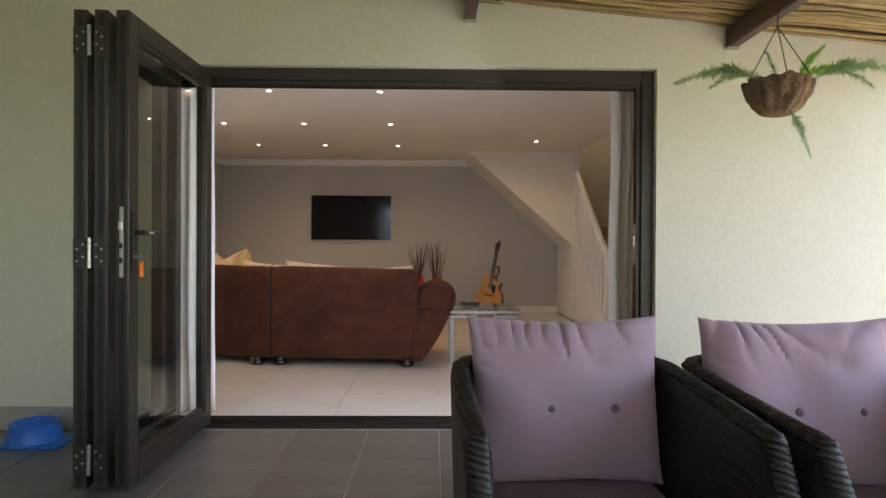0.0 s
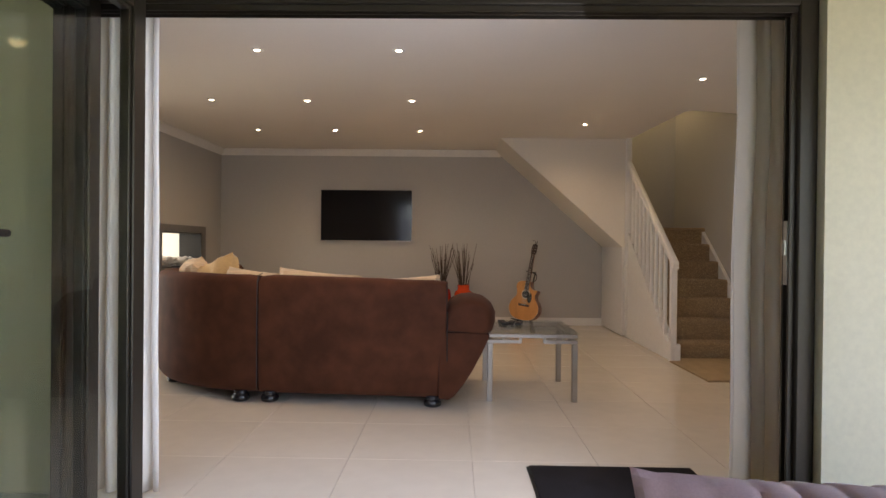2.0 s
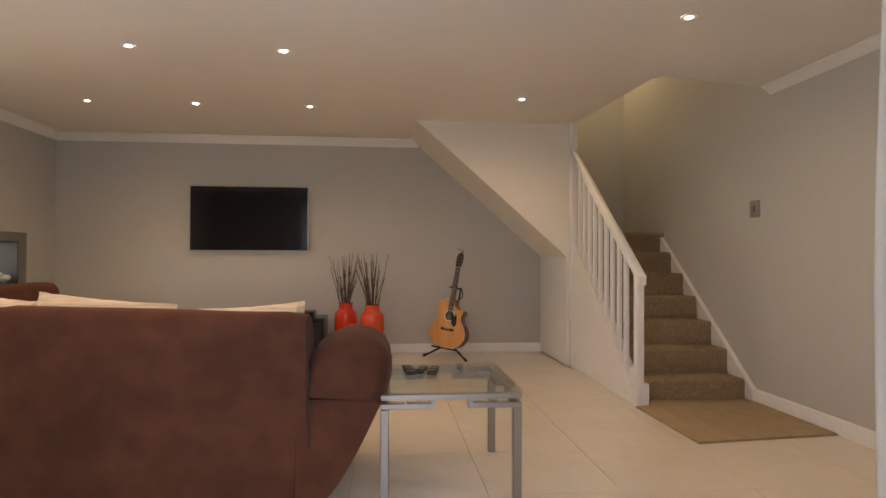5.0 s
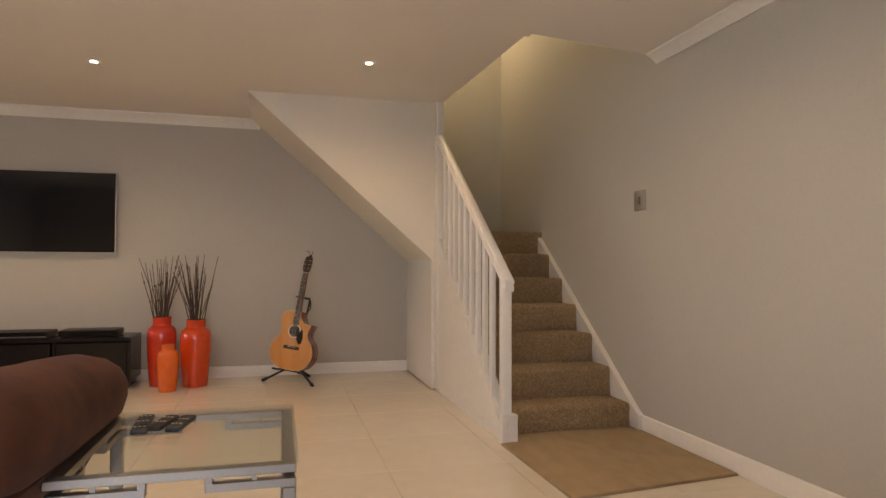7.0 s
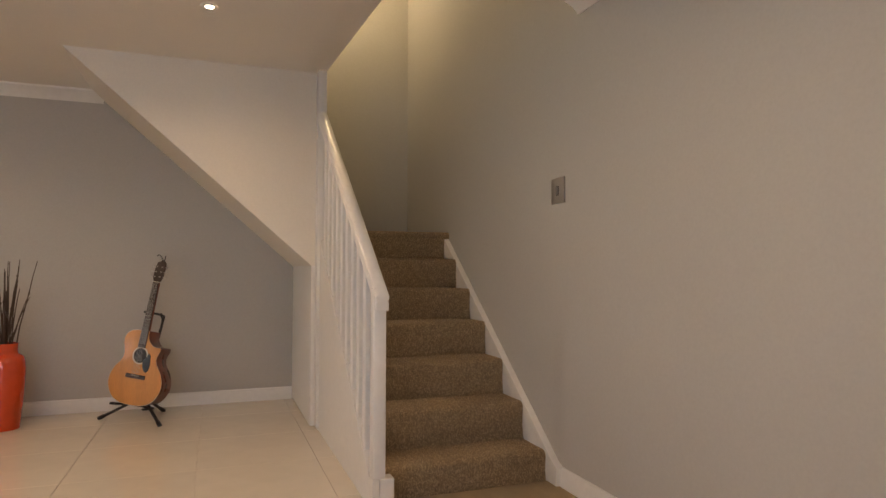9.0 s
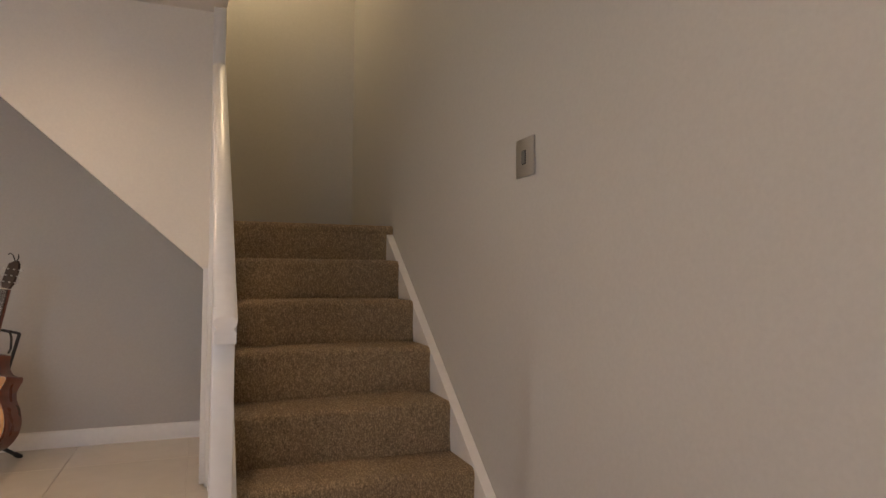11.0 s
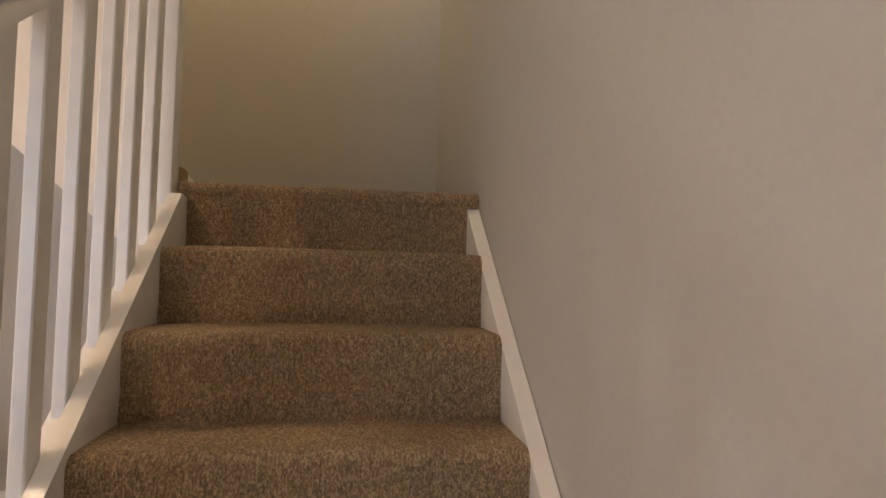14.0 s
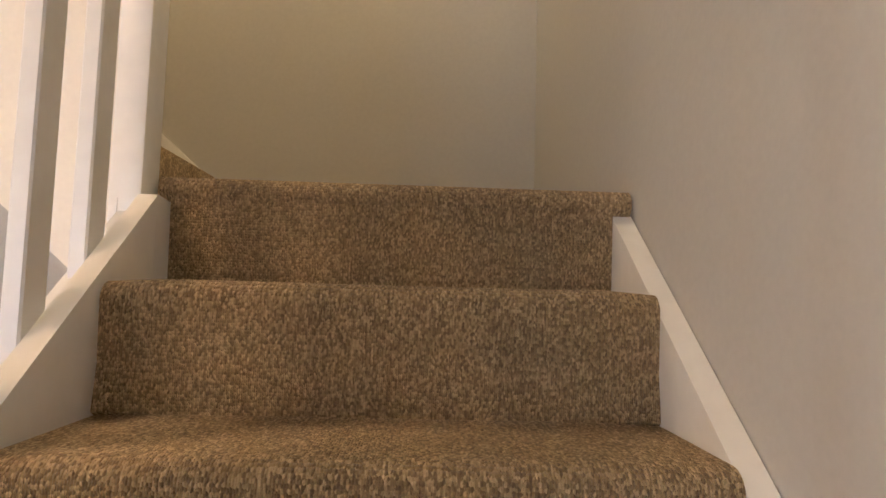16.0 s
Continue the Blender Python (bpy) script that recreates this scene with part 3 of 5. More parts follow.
def build_leaves():
    leaf = build_leaf(-1.175, -1.12, True)
    # the far ends of these two swing back towards the jamb they hang from
    second = None
    for x0, swing in ((-1.262, 5.0), (-1.347, 4.7)):
        f = build_leaf(x0, x0 + 0.055, False)
        pivot = Vector((x0 + 0.0275, 2.985, 0))
        f.matrix_basis = Matrix.Translation(pivot) @ Matrix.Rotation(radians(swing), 4, 'Z') @ Matrix.Translation(-pivot) @ f.matrix_basis
        second = second or f
    # handle, lock and key of the first leaf
    h = boxpart("handle_plate", (-1.12, -1.112, 3.004, 3.034, 0.93, 1.17), M_BLACKM, leaf, 0.002, "black handle plate")
    bm = bmesh.new()
    tube(bm, [(-1.114, 3.019, 1.085), (-1.075, 3.019, 1.085)], 0.010, 10)
    tube(bm, [(-1.075, 3.010, 1.085), (-1.072, 3.06, 1.087), (-1.072, 3.15, 1.085)], 0.010, 10)
    part("lever", bm, M_BLACKM, h, "black lever handle")
    boxpart("lever_badge", (-1.0625, -1.0600, 3.045, 3.085, 1.080, 1.091), M_STEEL, h, 0.001)
    bm = bmesh.new()
    tube(bm, [(-1.112, 3.019, 0.985), (-1.085, 3.019, 0.985)], 0.008, 10)
    part("key_barrel", bm, M_STEEL, h)
    boxpart("key_tag", (-1.088, -1.080, 3.004, 3.034, 0.90, 0.965), M_TAG, h, 0.003, "orange plastic key tag", 2)
    boxpart("lock_plate", (-1.156, -1.140, 2.979, 2.982, 0.90, 1.19), M_PLATE, leaf, 0.001, "steel lock faceplate")
    boxpart("latch", (-1.156, -1.139, 2.967, 2.979, 1.095, 1.13), M_STEEL, leaf, 0.002)
    for z in (0.97, 1.03):
        boxpart("bolt", (-1.153, -1.142, 2.973, 2.979, z - 0.012, z + 0.012), M_BLACKM, leaf, 0.001)
    for z in (0.15, 1.0, 1.87):
        h = boxpart("hinge", (-1.345, -1.292, 2.978, 2.981, z - 0.06, z + 0.06), M_ALU, second, 0.001, "bronze hinge joining two folded leaves")
        boxpart("hinge_plate", (-1.262, -1.215, 2.978, 2.981, z - 0.06, z + 0.06), M_ALU, h, 0.001)
        bm = bmesh.new()
        for q in range(5):
            tube(bm, [(-1.277, 2.975, z - 0.062 + 0.0252 * q), (-1.277, 2.975, z - 0.0385 + 0.0252 * q)], 0.0085, 12)
        part("hinge_pin", bm, M_STEEL, h, "steel hinge pin")
        for x, n in ((-1.328, 2), (-1.304, 2), (-1.25, 2), (-1.228, 2)):
            for k in range(n):
                bm = bmesh.new()
                zz = z - 0.034 + 0.050 * k + 0.018 * (x in (-1.304, -1.25))
                tube(bm, [(x, 2.978, zz), (x, 2.9765, zz)], 0.0045, 8)
                part("screw", bm, M_STEEL, h)


build_leaves()


# ---- stairs ----
def step_profile(k):
    """Side outline of one carpeted step: riser, rounded nosing, tread."""
    y, z0, z1 = NOSE[k], RISE[k - 1], RISE[k]
    r = 0.026
    pts = [(y + 0.006, z0)]
    pts += [(y + 0.004, z0 + (z1 - z0) * 0.35), (y, z1 - r - 0.012)]
    for i in range(6):
        a = math.pi - math.pi / 2 * i / 5
        pts.append((y + r + r * math.cos(a), z1 - r + r * math.sin(a)))
    end = y + G if k < 7 else y + 0.30
    pts += [(end + 0.02, z1), (end + 0.02, z0 - 0.03 if k > 1 else z0), (y + 0.05, z0 - 0.03 if k > 1 else z0)]
    return pts


def build_stairs():
    st = thing("staircase", (2.5, 8.2, 0), "white painted staircase with taupe loop-pile carpeted steps", "staircase")
    for k in range(1, 8):
        bm = bmesh.new()
        prof = step_profile(k)
        if k == 7:
            # the landing's nosing runs over both strings
            y, z1 = NOSE[7], RISE[7]
            prism(bm, prof, "x", SX0, SX1)
            ring = [(y - 0.006 + 0.026 * (1 - math.cos(a)), z1 + 0.002 - 0.026 + 0.026 * math.sin(a)) for a in (-1.2, -0.7, -0.2, 0.3, 0.8, 1.3)]
            ring = [(y + 0.03, z1 - 0.050)] + ring + [(y + 0.06, z1 + 0.002), (y + 0.06, z1 - 0.05)]
            prism(bm, ring, "x", SX0 - 0.022, XR - 0.006)
        else:
            n = 10
            rings = []
            for i in range(n + 1):
                x = SX0 + (SX1 - SX0) * i / n
                dip = 0.0025 * noise.noise(Vector((x * 5, k * 3.1, 0)))
                edge = 0.010 if i in (0, n) else 0.0
                rings.append([(x, p[0] + (edge if p[0] < NOSE[k] + 0.03 and p[1] > RISE[k - 1] + 0.01 else 0), p[1] + (dip if p[1] > RISE[k] - 0.02 else 0) - (edge * 0.5 if p[1] > RISE[k] - 0.02 else 0)) for p in prof])
            loft(bm, rings)
        part("step", bm, M_CARPET, st, "step wrapped in taupe loop-pile carpet", sharp=50)
    bm = bmesh.new()
    box(bm, 2.075, XR - 0.003, NOSE[7] + 0.06, YB - 0.003, 1.20, RISE[7], bevel=0.004)
    part("landing", bm, M_CARPET, st, "carpeted quarter landing")
    slope = 0.19 / G
    top = lambda y: RISE[1] + 0.001 + slope * (y - NOSE[1])
    # outer string with the closed panel below it
    bm = bmesh.new()
    prism(bm, [(7.492, 0.0), (8.962, 0.0), (8.962, top(8.962)), (7.56, top(7.56)), (7.492, 0.105)], "x", 2.1185, SX0)
    prism(bm, [(7.492, 0.0), (8.962, 0.0), (8.962, top(8.962) - 0.03), (7.56, top(7.56) - 0.03), (7.492, 0.08)], "x", 2.084, 2.1175)
    prism(bm, [(8.9625, 0.0), (NOSE[7] + 0.04, 0.0), (NOSE[7] + 0.04, RISE[7] - 0.052), (8.9625, top(8.9625))], "x", 2.124, SX0)
    part("string_panel", bm, M_TRIM, st, "white painted closed string and panel")
    bm = bmesh.new()
    prism(bm, [(8.962, 0.0), (9.038, 0.0), (9.038, RISE[7] - 0.03), (8.962, RISE[7] - 0.05)], "x", 2.0785, 2.0825)
    part("panel_edge", bm, M_TRIM, st)
    bm = bmesh.new()
    prism(bm, [(7.492, 0.0), (NOSE[1] + 0.03, 0.0), (NOSE[7] + 0.03, RISE[6]), (NOSE[7] + 0.03, top(NOSE[7]) - 0.03), (7.53, top(7.53) - 0.0), (7.492, 0.10)], "x", SX1, XR - 0.003)
    part("wall_string", bm, M_TRIM, st, "white painted string along the wall")
    # plinth block and newel
    boxpart("plinth", (2.092, 2.158, 7.43, 7.492, 0.0, 0.165), M_TRIM, st, 0.004)
    bm = bmesh.new()
    box(bm, 2.065, 2.120, 7.430, 7.490, 0.166, 0.955, bevel=0.005, seg=2)
    box(bm, 2.065, 2.092, 7.430, 7.492, 0.0, 0.166, bevel=0.002)
    part("newel", bm, M_TRIM, st, "square white newel post")
    # handrail
    rz = lambda y: 1.10 + 0.724 * (y - 7.63)
    prof = [(-0.030, -0.070), (-0.030, -0.040), (-0.022, -0.034), (-0.030, -0.026), (-0.033, -0.012), (-0.022, -0.002), (0, 0.003),
            (0.022, -0.002), (0.033, -0.012), (0.030, -0.026), (0.022, -0.034), (0.030, -0.040), (0.030, -0.070)]
    bm = bmesh.new()
    loft(bm, [[(2.0955 + a * 0.88, y, rz(y) + b) for a, b in prof] for y in (7.40, 8.2, 8.964)])
    part("handrail", bm, M_TRIM, st, "moulded white handrail", sharp=60)
    for k in range(9):
        y = 7.716 + 0.14 * k
        bm = bmesh.new()
        prism(bm, [(y - 0.026, top(y - 0.026) - 0.034), (y + 0.026, top(y + 0.026) - 0.034), (y + 0.026, rz(y + 0.026) - 0.066), (y - 0.026, rz(y - 0.026) - 0.066)], "x", 2.090, 2.117)
        bmesh.ops.bevel(bm, geom=[e for e in bm.edges if abs((e.verts[0].co - e.verts[1].co).z) > 0.3], offset=0.003, segments=1, affect='EDGES')
        part("baluster", bm, M_TRIM, st)
    # the upper flight
    up = thing("upper_flight", (1.2, 9.6, 1.3), "carpeted upper flight rising along the back wall", "staircase")
    for k in range(1, 8):
        x = 1.90 - 0.215 * (k - 1)
        z = RISE[7] + 0.19 * k
        bm = bmesh.new()
        prism(bm, [(x, z - 0.17), (x, z - 0.022), (x - 0.007, z - 0.007), (x - 0.022, z), (x - 0.235, z), (x - 0.235, z - 0.03)], "y", 9.135, YB - 0.03)
        part("step", bm, M_CARPET, up)
    bm = bmesh.new()
    prism(bm, [(2.06, RISE[7] + 0.002), (2.06, RISE[7] + 0.11), (1.93, RISE[7] + 0.13), (0.45, RISE[7] + 0.13 + 1.48 * 0.883), (0.45, RISE[7] + 1.48 * 0.883 - 0.03), (1.93, RISE[7] + 0.002)], "y", YB - 0.028, YB - 0.002)
    part("wall_string", bm, M_TRIM, up, "white painted string along the back wall")


build_stairs()


def build_mat():
    bm = bmesh.new()
    prism(bm, [(2.065, 6.565), (2.985, 6.665), (2.985, 7.585), (2.16, 7.585), (2.16, 7.425), (2.055, 7.425)], "z", 0.003, 0.015)
    bmesh.ops.bevel(bm, geom=[e for e in bm.edges if e.verts[0].co.z > 0.01 and e.verts[1].co.z > 0.01], offset=0.004, segments=2, affect='EDGES')
    tagged(part("floor_mat", bm, M_MAT), "beige carpet mat lying at the foot of the stairs", "mat")


build_mat()


def build_switch():
    s = thing("light_switch", (XR, 7.52, 1.41), "satin steel light switch with a single rocker on the wall", "light switch")
    boxpart("plate", (XR - 0.010, XR - 0.0005, 7.463, 7.580, 1.355, 1.480), M_PLATE, s, 0.003, seg=2)
    boxpart("recess", (XR - 0.0115, XR - 0.0095, 7.509, 7.534, 1.394, 1.440), M_BLACKM, s, 0.001)
    boxpart("rocker", (XR - 0.015, XR - 0.011, 7.511, 7.532, 1.396, 1.438), M_FIRE, s, 0.002, "dark rocker")


build_switch()


# ---- ceiling lights ----
def build_downlights():
    # the last one, near the patio wall, is added out of view
    spots = [(-2.22, 5.72), (-1.275, 5.72), (-0.335, 5.72), (-2.14, 7.155), (-1.28, 7.155), (-0.345, 7.155),
             (-2.18, 8.607), (-1.305, 8.607), (-0.353, 8.607), (1.905, 6.36), (1.40, 8.167), (2.22, 4.95)]
    for x, y in spots:
        zc = ceil_z(x)
        d = thing("downlight", (x, y, zc), "round recessed ceiling downlight, lit warm white", "downlight", "ceiling downlights")
        bm = bmesh.new()
        n = 24
        prof = [(0.0198, zc - 0.001), (0.043, zc - 0.0005), (0.042, zc - 0.004), (0.034, zc - 0.0065), (0.0198, zc - 0.004)]
        loft(bm, [[(x + r * math.cos(6.2832 * j / n), y + r * math.sin(6.2832 * j / n), z) for j in range(n)] for r, z in prof], caps=False)
        part("ring", bm, M_TRIM, d, "white trim ring")
        bm = bmesh.new()
        lathe(bm, [(0.0195, zc - 0.0012), (0.0195, zc - 0.0032), (0.014, zc - 0.0046), (0.004, zc - 0.005)], x, y, 20)
        part("lens", bm, M_GLOW, d, "glowing frosted lens")
        lamp("downlight_beam", 'SPOT', (x, y, zc - 0.012), (x, y, 0), SPOT_W, WARM, 0.045, 160, 1.0)
    lamp("stairwell_light", 'POINT', (2.30, 9.55, 3.5), (2.3, 9.7, 0), 3.1, (1.0, 0.78, 0.44), 0.09)


build_downlights()

# ---- television wall ----
def build_television():
    t = thing("television", (-1.145, 10.0, 1.1), "wall-mounted flat black television with a thin silver rim, switched off", "television")
    x0, x1, z0, z1 = -1.768, -0.522, 1.098, 1.806
    bm = bmesh.new()
    box(bm, x0 + 0.03, x1 - 0.03, 10.005, 10.035, z0 + 0.03, z1 - 0.03, bevel=0.008)
    box(bm, x0 + 0.35, x1 - 0.35, 10.03, YB - 0.001, z0 + 0.2, z1 - 0.2)
    part("housing", bm, M_BLACKM, t)
    r = 0.011
    for d in ((x0, x1, 9.992, 10.012, z1 - r, z1), (x0, x1, 9.992, 10.012, z0, z0 + 0.018), (x0, x0 + r, 9.992, 10.012, z0 + 0.018, z1 - r), (x1 - r, x1, 9.992, 10.012, z0 + 0.018, z1 - r)):
        boxpart("rim", d, M_PLATE, t, 0.002, "thin silver rim")
    boxpart("screen", (x0 + r, x1 - r, 9.996, 10.006, z0 + 0.018, z1 - r), M_SCREEN, t, 0.0, "dark glossy screen")
    boxpart("logo_bar", (-1.165, -1.125, 9.9908, 9.992, z0 + 0.005, z0 + 0.012), M_STEEL, t, 0)


build_television()


def build_tv_unit():
    u = thing("tv_unit", (-1.14, 9.82, 0), "low black lacquered television unit against the wall", "tv unit")
    x0, x1, y0, y1 = -1.98, -0.315, 9.62, 10.03
    boxpart("top", (x0, x1, y0, y1, 0.395, 0.425), M_UNIT, u, 0.003)
    boxpart("plinth", (x0 + 0.03, x1 - 0.03, y0 + 0.04, y1 - 0.01, 0.0, 0.06), M_UNIT, u, 0.002)
    for x in (x0, -1.43, -0.88, x1 - 0.025):
        boxpart("side_panel", (x, x + 0.025, y0 + 0.004, y1, 0.085, 0.395), M_UNIT, u, 0.002)
    boxpart("bottom", (x0, x1, y0 + 0.004, y1, 0.06, 0.085), M_UNIT, u, 0.002)
    boxpart("back", (x0 + 0.02, x1 - 0.02, y1 - 0.012, y1 - 0.002, 0.085, 0.395), M_UNIT, u, 0)
    for x in (x0 + 0.028, -1.402, -0.852):
        boxpart("drawer", (x, x + 0.508, y0 + 0.002, y0 + 0.022, 0.09, 0.385), M_UNIT, u, 0.003)
    d = thing("decoder_box", (-0.64, 9.76, 0.425), "black satellite decoder on the television unit", "decoder")
    boxpart("case", (-0.855, -0.425, 9.66, 9.90, 0.431, 0.485), M_BLACKM, d, 0.010, seg=2)
    boxpart("front", (-0.845, -0.435, 9.656, 9.660, 0.436, 0.478), M_BLACK, d, 0.001, "glossy black front")
    for x in (-0.82, -0.46):
        boxpart("foot", (x - 0.012, x + 0.012, 9.68, 9.70, 0.425, 0.432), M_RUBBER, d, 0)
    p = thing("disc_player", (-1.17, 9.76, 0.425), "slim disc player with a silver front edge", "disc player")
    boxpart("case", (-1.40, -0.93, 9.67, 9.92, 0.430, 0.478), M_BLACKM, p, 0.004)
    boxpart("front", (-1.395, -0.935, 9.665, 9.670, 0.434, 0.474), M_BLACK, p, 0.001)
    boxpart("front_edge", (-1.395, -0.935, 9.6625, 9.665, 0.434, 0.442), M_STEEL, p, 0.0, "silver front edge")
    for x in (-1.37, -0.96):
        boxpart("foot", (x - 0.012, x + 0.012, 9.69, 9.71, 0.425, 0.431), M_RUBBER, p, 0)


build_tv_unit()


def build_vase(x, y, r, h, material, color, sticks):
    v = thing("floor_vase", (x, y, 0), "glossy %s ceramic floor vase%s" % (color, " holding dark dried twigs" if sticks else ", smaller, before two tall ones"), "vase", "vases by the television")
    nr = r * 0.62
    prof = [(r * 0.70, 0.0), (r * 0.78, 0.004), (r * 0.82, h * 0.08), (r * 0.90, h * 0.28), (r * 0.98, h * 0.52), (r, h * 0.68), (r * 0.97, h * 0.78), (r * 0.90, h * 0.835), (r * 0.74, h * 0.865),
            (nr * 1.02, h * 0.88), (nr, h * 0.90), (nr, h * 0.975), (nr * 1.06, h), (nr * 0.93, h), (nr * 0.86, h * 0.97), (nr * 0.86, h * 0.75)]
    bm = bmesh.new()
    lathe(bm, prof, x, y, 40)
    part("body", bm, material, v, sharp=60)
    rnd = random.Random(int(1000 * (x + 3)))
    for i in range(sticks):
        a = rnd.uniform(0, 6.283)
        s = rnd.uniform(0.0, 0.75) * nr
        lean = rnd.uniform(0.02, 0.19)
        top = rnd.uniform(0.84, 1.10)
        b = a + rnd.uniform(-0.5, 0.5)
        pts = []
        for k in range(7):
            f = k / 6
            z = h * 0.80 + (top - h * 0.80) * f
            w = lean * f ** 1.3
            pts.append((x + s * math.cos(a) + w * math.cos(b) + rnd.uniform(-0.004, 0.004) * (k % 5 > 0), y + s * math.sin(a) * 0.8 + w * math.sin(b) * 0.55 + rnd.uniform(-0.004, 0.004), z))
        bm = bmesh.new()
        tube(bm, pts, 0.0052, 6, 0.0022)
        for c in [Vector(pts[k]) for k in ((3, 5) if i % 4 == 0 else (4,) if i % 2 else ())]:
            bmesh.ops.create_icosphere(bm, subdivisions=1, radius=rnd.uniform(0.006, 0.010), matrix=Matrix.Translation(c) @ Matrix.Diagonal((1, 1, 1.4, 1)))
        part("twig", bm, M_TWIG, v)


build_vase(-0.105, 9.76, 0.115, 0.575, M_RED, "red", 26)
build_vase(0.170, 9.68, 0.122, 0.555, M_REDO, "red-orange", 30)
build_vase(-0.012, 9.49, 0.082, 0.375, M_ORANGE, "orange", 0)


# ---- guitar ----
def build_guitar():
    base = Vector((0.915, 9.62, 0.115))
    m = Matrix.Translation(base) @ Matrix.Rotation(radians(-34), 4, 'Z') @ Matrix.Rotation(radians(6.2), 4, 'Y') @ Matrix.Rotation(radians(-9), 4, 'X')
    g = thing("acoustic_guitar", base, "acoustic guitar with honey spruce top and cutaway, resting on a stand", "guitar")
    ctrl = [(0.0, 0.0), (0.08, 0.006), (0.15, 0.04), (0.192, 0.11), (0.196, 0.175), (0.17, 0.24), (0.135, 0.285), (0.122, 0.325), (0.128, 0.37), (0.142, 0.415), (0.138, 0.46), (0.105, 0.495), (0.05, 0.507), (0.0, 0.507)]

    def smooth(ps):
        out = []
        for i in range(len(ps) - 1):
            p0, p1, p2, p3 = (Vector(ps[max(i - 1, 0)]), Vector(ps[i]), Vector(ps[i + 1]), Vector(ps[min(i + 2, len(ps) - 1)]))
            for k in range(4):
                t = k / 4
                out.append(0.5 * ((2 * p1) + (p2 - p0) * t + (2 * p0 - 5 * p1 + 4 * p2 - p3) * t * t + (3 * p1 - p0 - 3 * p2 + p3) * t ** 3))
        return out + [Vector(ps[-1])]

    left = [Vector((-p.x, p.y)) for p in smooth(ctrl)]
    cut = [(0.0, 0.0), (0.08, 0.006), (0.15, 0.04), (0.192, 0.11), (0.196, 0.175), (0.17, 0.24), (0.135, 0.285), (0.122, 0.325), (0.130, 0.36), (0.140, 0.388), (0.134, 0.406), (0.108, 0.405), (0.075, 0.412), (0.045, 0.440), (0.032, 0.475), (0.030, 0.505)]
    right = smooth(cut)
    outline = left + list(reversed(right[1:]))
    n = len(outline)
    D = 0.112

    def ring(y, s):
        c = Vector((0, 0.22))
        return [m @ Vector((c.x + (p.x - c.x) * s * 1.07, y, c.y + (p.y - c.y) * s)) for p in outline]

    bm = bmesh.new()
    loft(bm, [ring(0.001, 1.0), ring(D - 0.006, 0.985), ring(D, 0.95)])
    part("body", bm, M_MAHOG, g, "dark mahogany back and sides", sharp=50)
    bm = bmesh.new()
    loft(bm, [ring(0.0005, 0.992), ring(-0.003, 0.986)])
    part("soundboard", bm, M_SPRUCE, g, "honey-coloured spruce top", sharp=50)
    bm = bmesh.new()
    ro, ri = ring(-0.0012, 0.999), ring(-0.0012, 0.985)
    a = [bm.verts.new(p) for p in ro]
    b = [bm.verts.new(p) for p in ri]
    for i in range(n):
        bm.faces.new((a[i], a[(i + 1) % n], b[(i + 1) % n], b[i]))
    part("binding", bm, M_IVORY, g)

    def disc(r0, r1, y, cz, k=32):
        bm = bmesh.new()
        rings = [[m @ Vector((r * math.cos(6.2832 * i / k), yy, cz + r * math.sin(6.2832 * i / k))) for i in range(k)] for r, yy in ((r1, y), (r1, y - 0.0012), (max(r0, 0.001), y - 0.0012))]
        loft(bm, rings, caps=False)
        return bm

    part("sound_hole", disc(0.0, 0.050, -0.0035, 0.335), M_BLACKM, g, "dark sound hole")
    part("rosette", disc(0.052, 0.060, -0.0032, 0.335), M_IVORY, g)
    bm = bmesh.new()
    pg = [(0.028, 0.30), (0.055, 0.335), (0.066, 0.36), (0.082, 0.345), (0.092, 0.29), (0.088, 0.245), (0.068, 0.225), (0.045, 0.245), (0.032, 0.27)]
    loft(bm, [[m @ Vector((x, y, z)) for x, z in pg] for y in (-0.0032, -0.0055)])
    part("pickguard", bm, M_BLACK, g, "black pickguard", sharp=50)

    def mbox(name, d, material, label="", bevel=0.002):
        bm = bmesh.new()
        vs = box(bm, *d, bevel=bevel)
        bmesh.ops.transform(bm, matrix=m, verts=bm.verts)
        return part(name, bm, material, g, label)

    mbox("bridge", (-0.078, 0.078, -0.014, -0.003, 0.178, 0.206), M_ROSE, "dark bridge", 0.005)
    mbox("saddle", (-0.038, 0.038, -0.017, -0.014, 0.196, 0.199), M_IVORY)
    bm = bmesh.new()
    loft(bm, [[m @ Vector((x, y, z)) for x, y in ((-w, -0.004), (-w, 0.010), (-w * 0.6, 0.022), (w * 0.6, 0.022), (w, 0.010), (w, -0.004))] for w, z in ((0.028, 0.44), (0.022, 0.845))])
    part("neck", bm, M_MAHOG, g, "mahogany neck")
    bm = bmesh.new()
    loft(bm, [[m @ Vector((x, y, z)) for x, y in ((-w, -0.0045), (-w, -0.010), (w, -0.010), (w, -0.0045))] for w, z in ((0.029, 0.388), (0.0225, 0.845))])
    part("fretboard", bm, M_ROSE, g, "rosewood fretboard")
    for k in range(1, 20):
        z = 0.845 - 0.648 * (1 - 2 ** (-k / 12)) * 0.99
        w = 0.0225 + 0.0065 * (0.845 - z) / 0.457
        mbox("fret", (-w, w, -0.0112, -0.010, z - 0.0008, z + 0.0008), M_STEEL, bevel=0)
    mbox("nut", (-0.022, 0.022, -0.012, -0.004, 0.845, 0.850), M_IVORY, bevel=0)
    bm = bmesh.new()
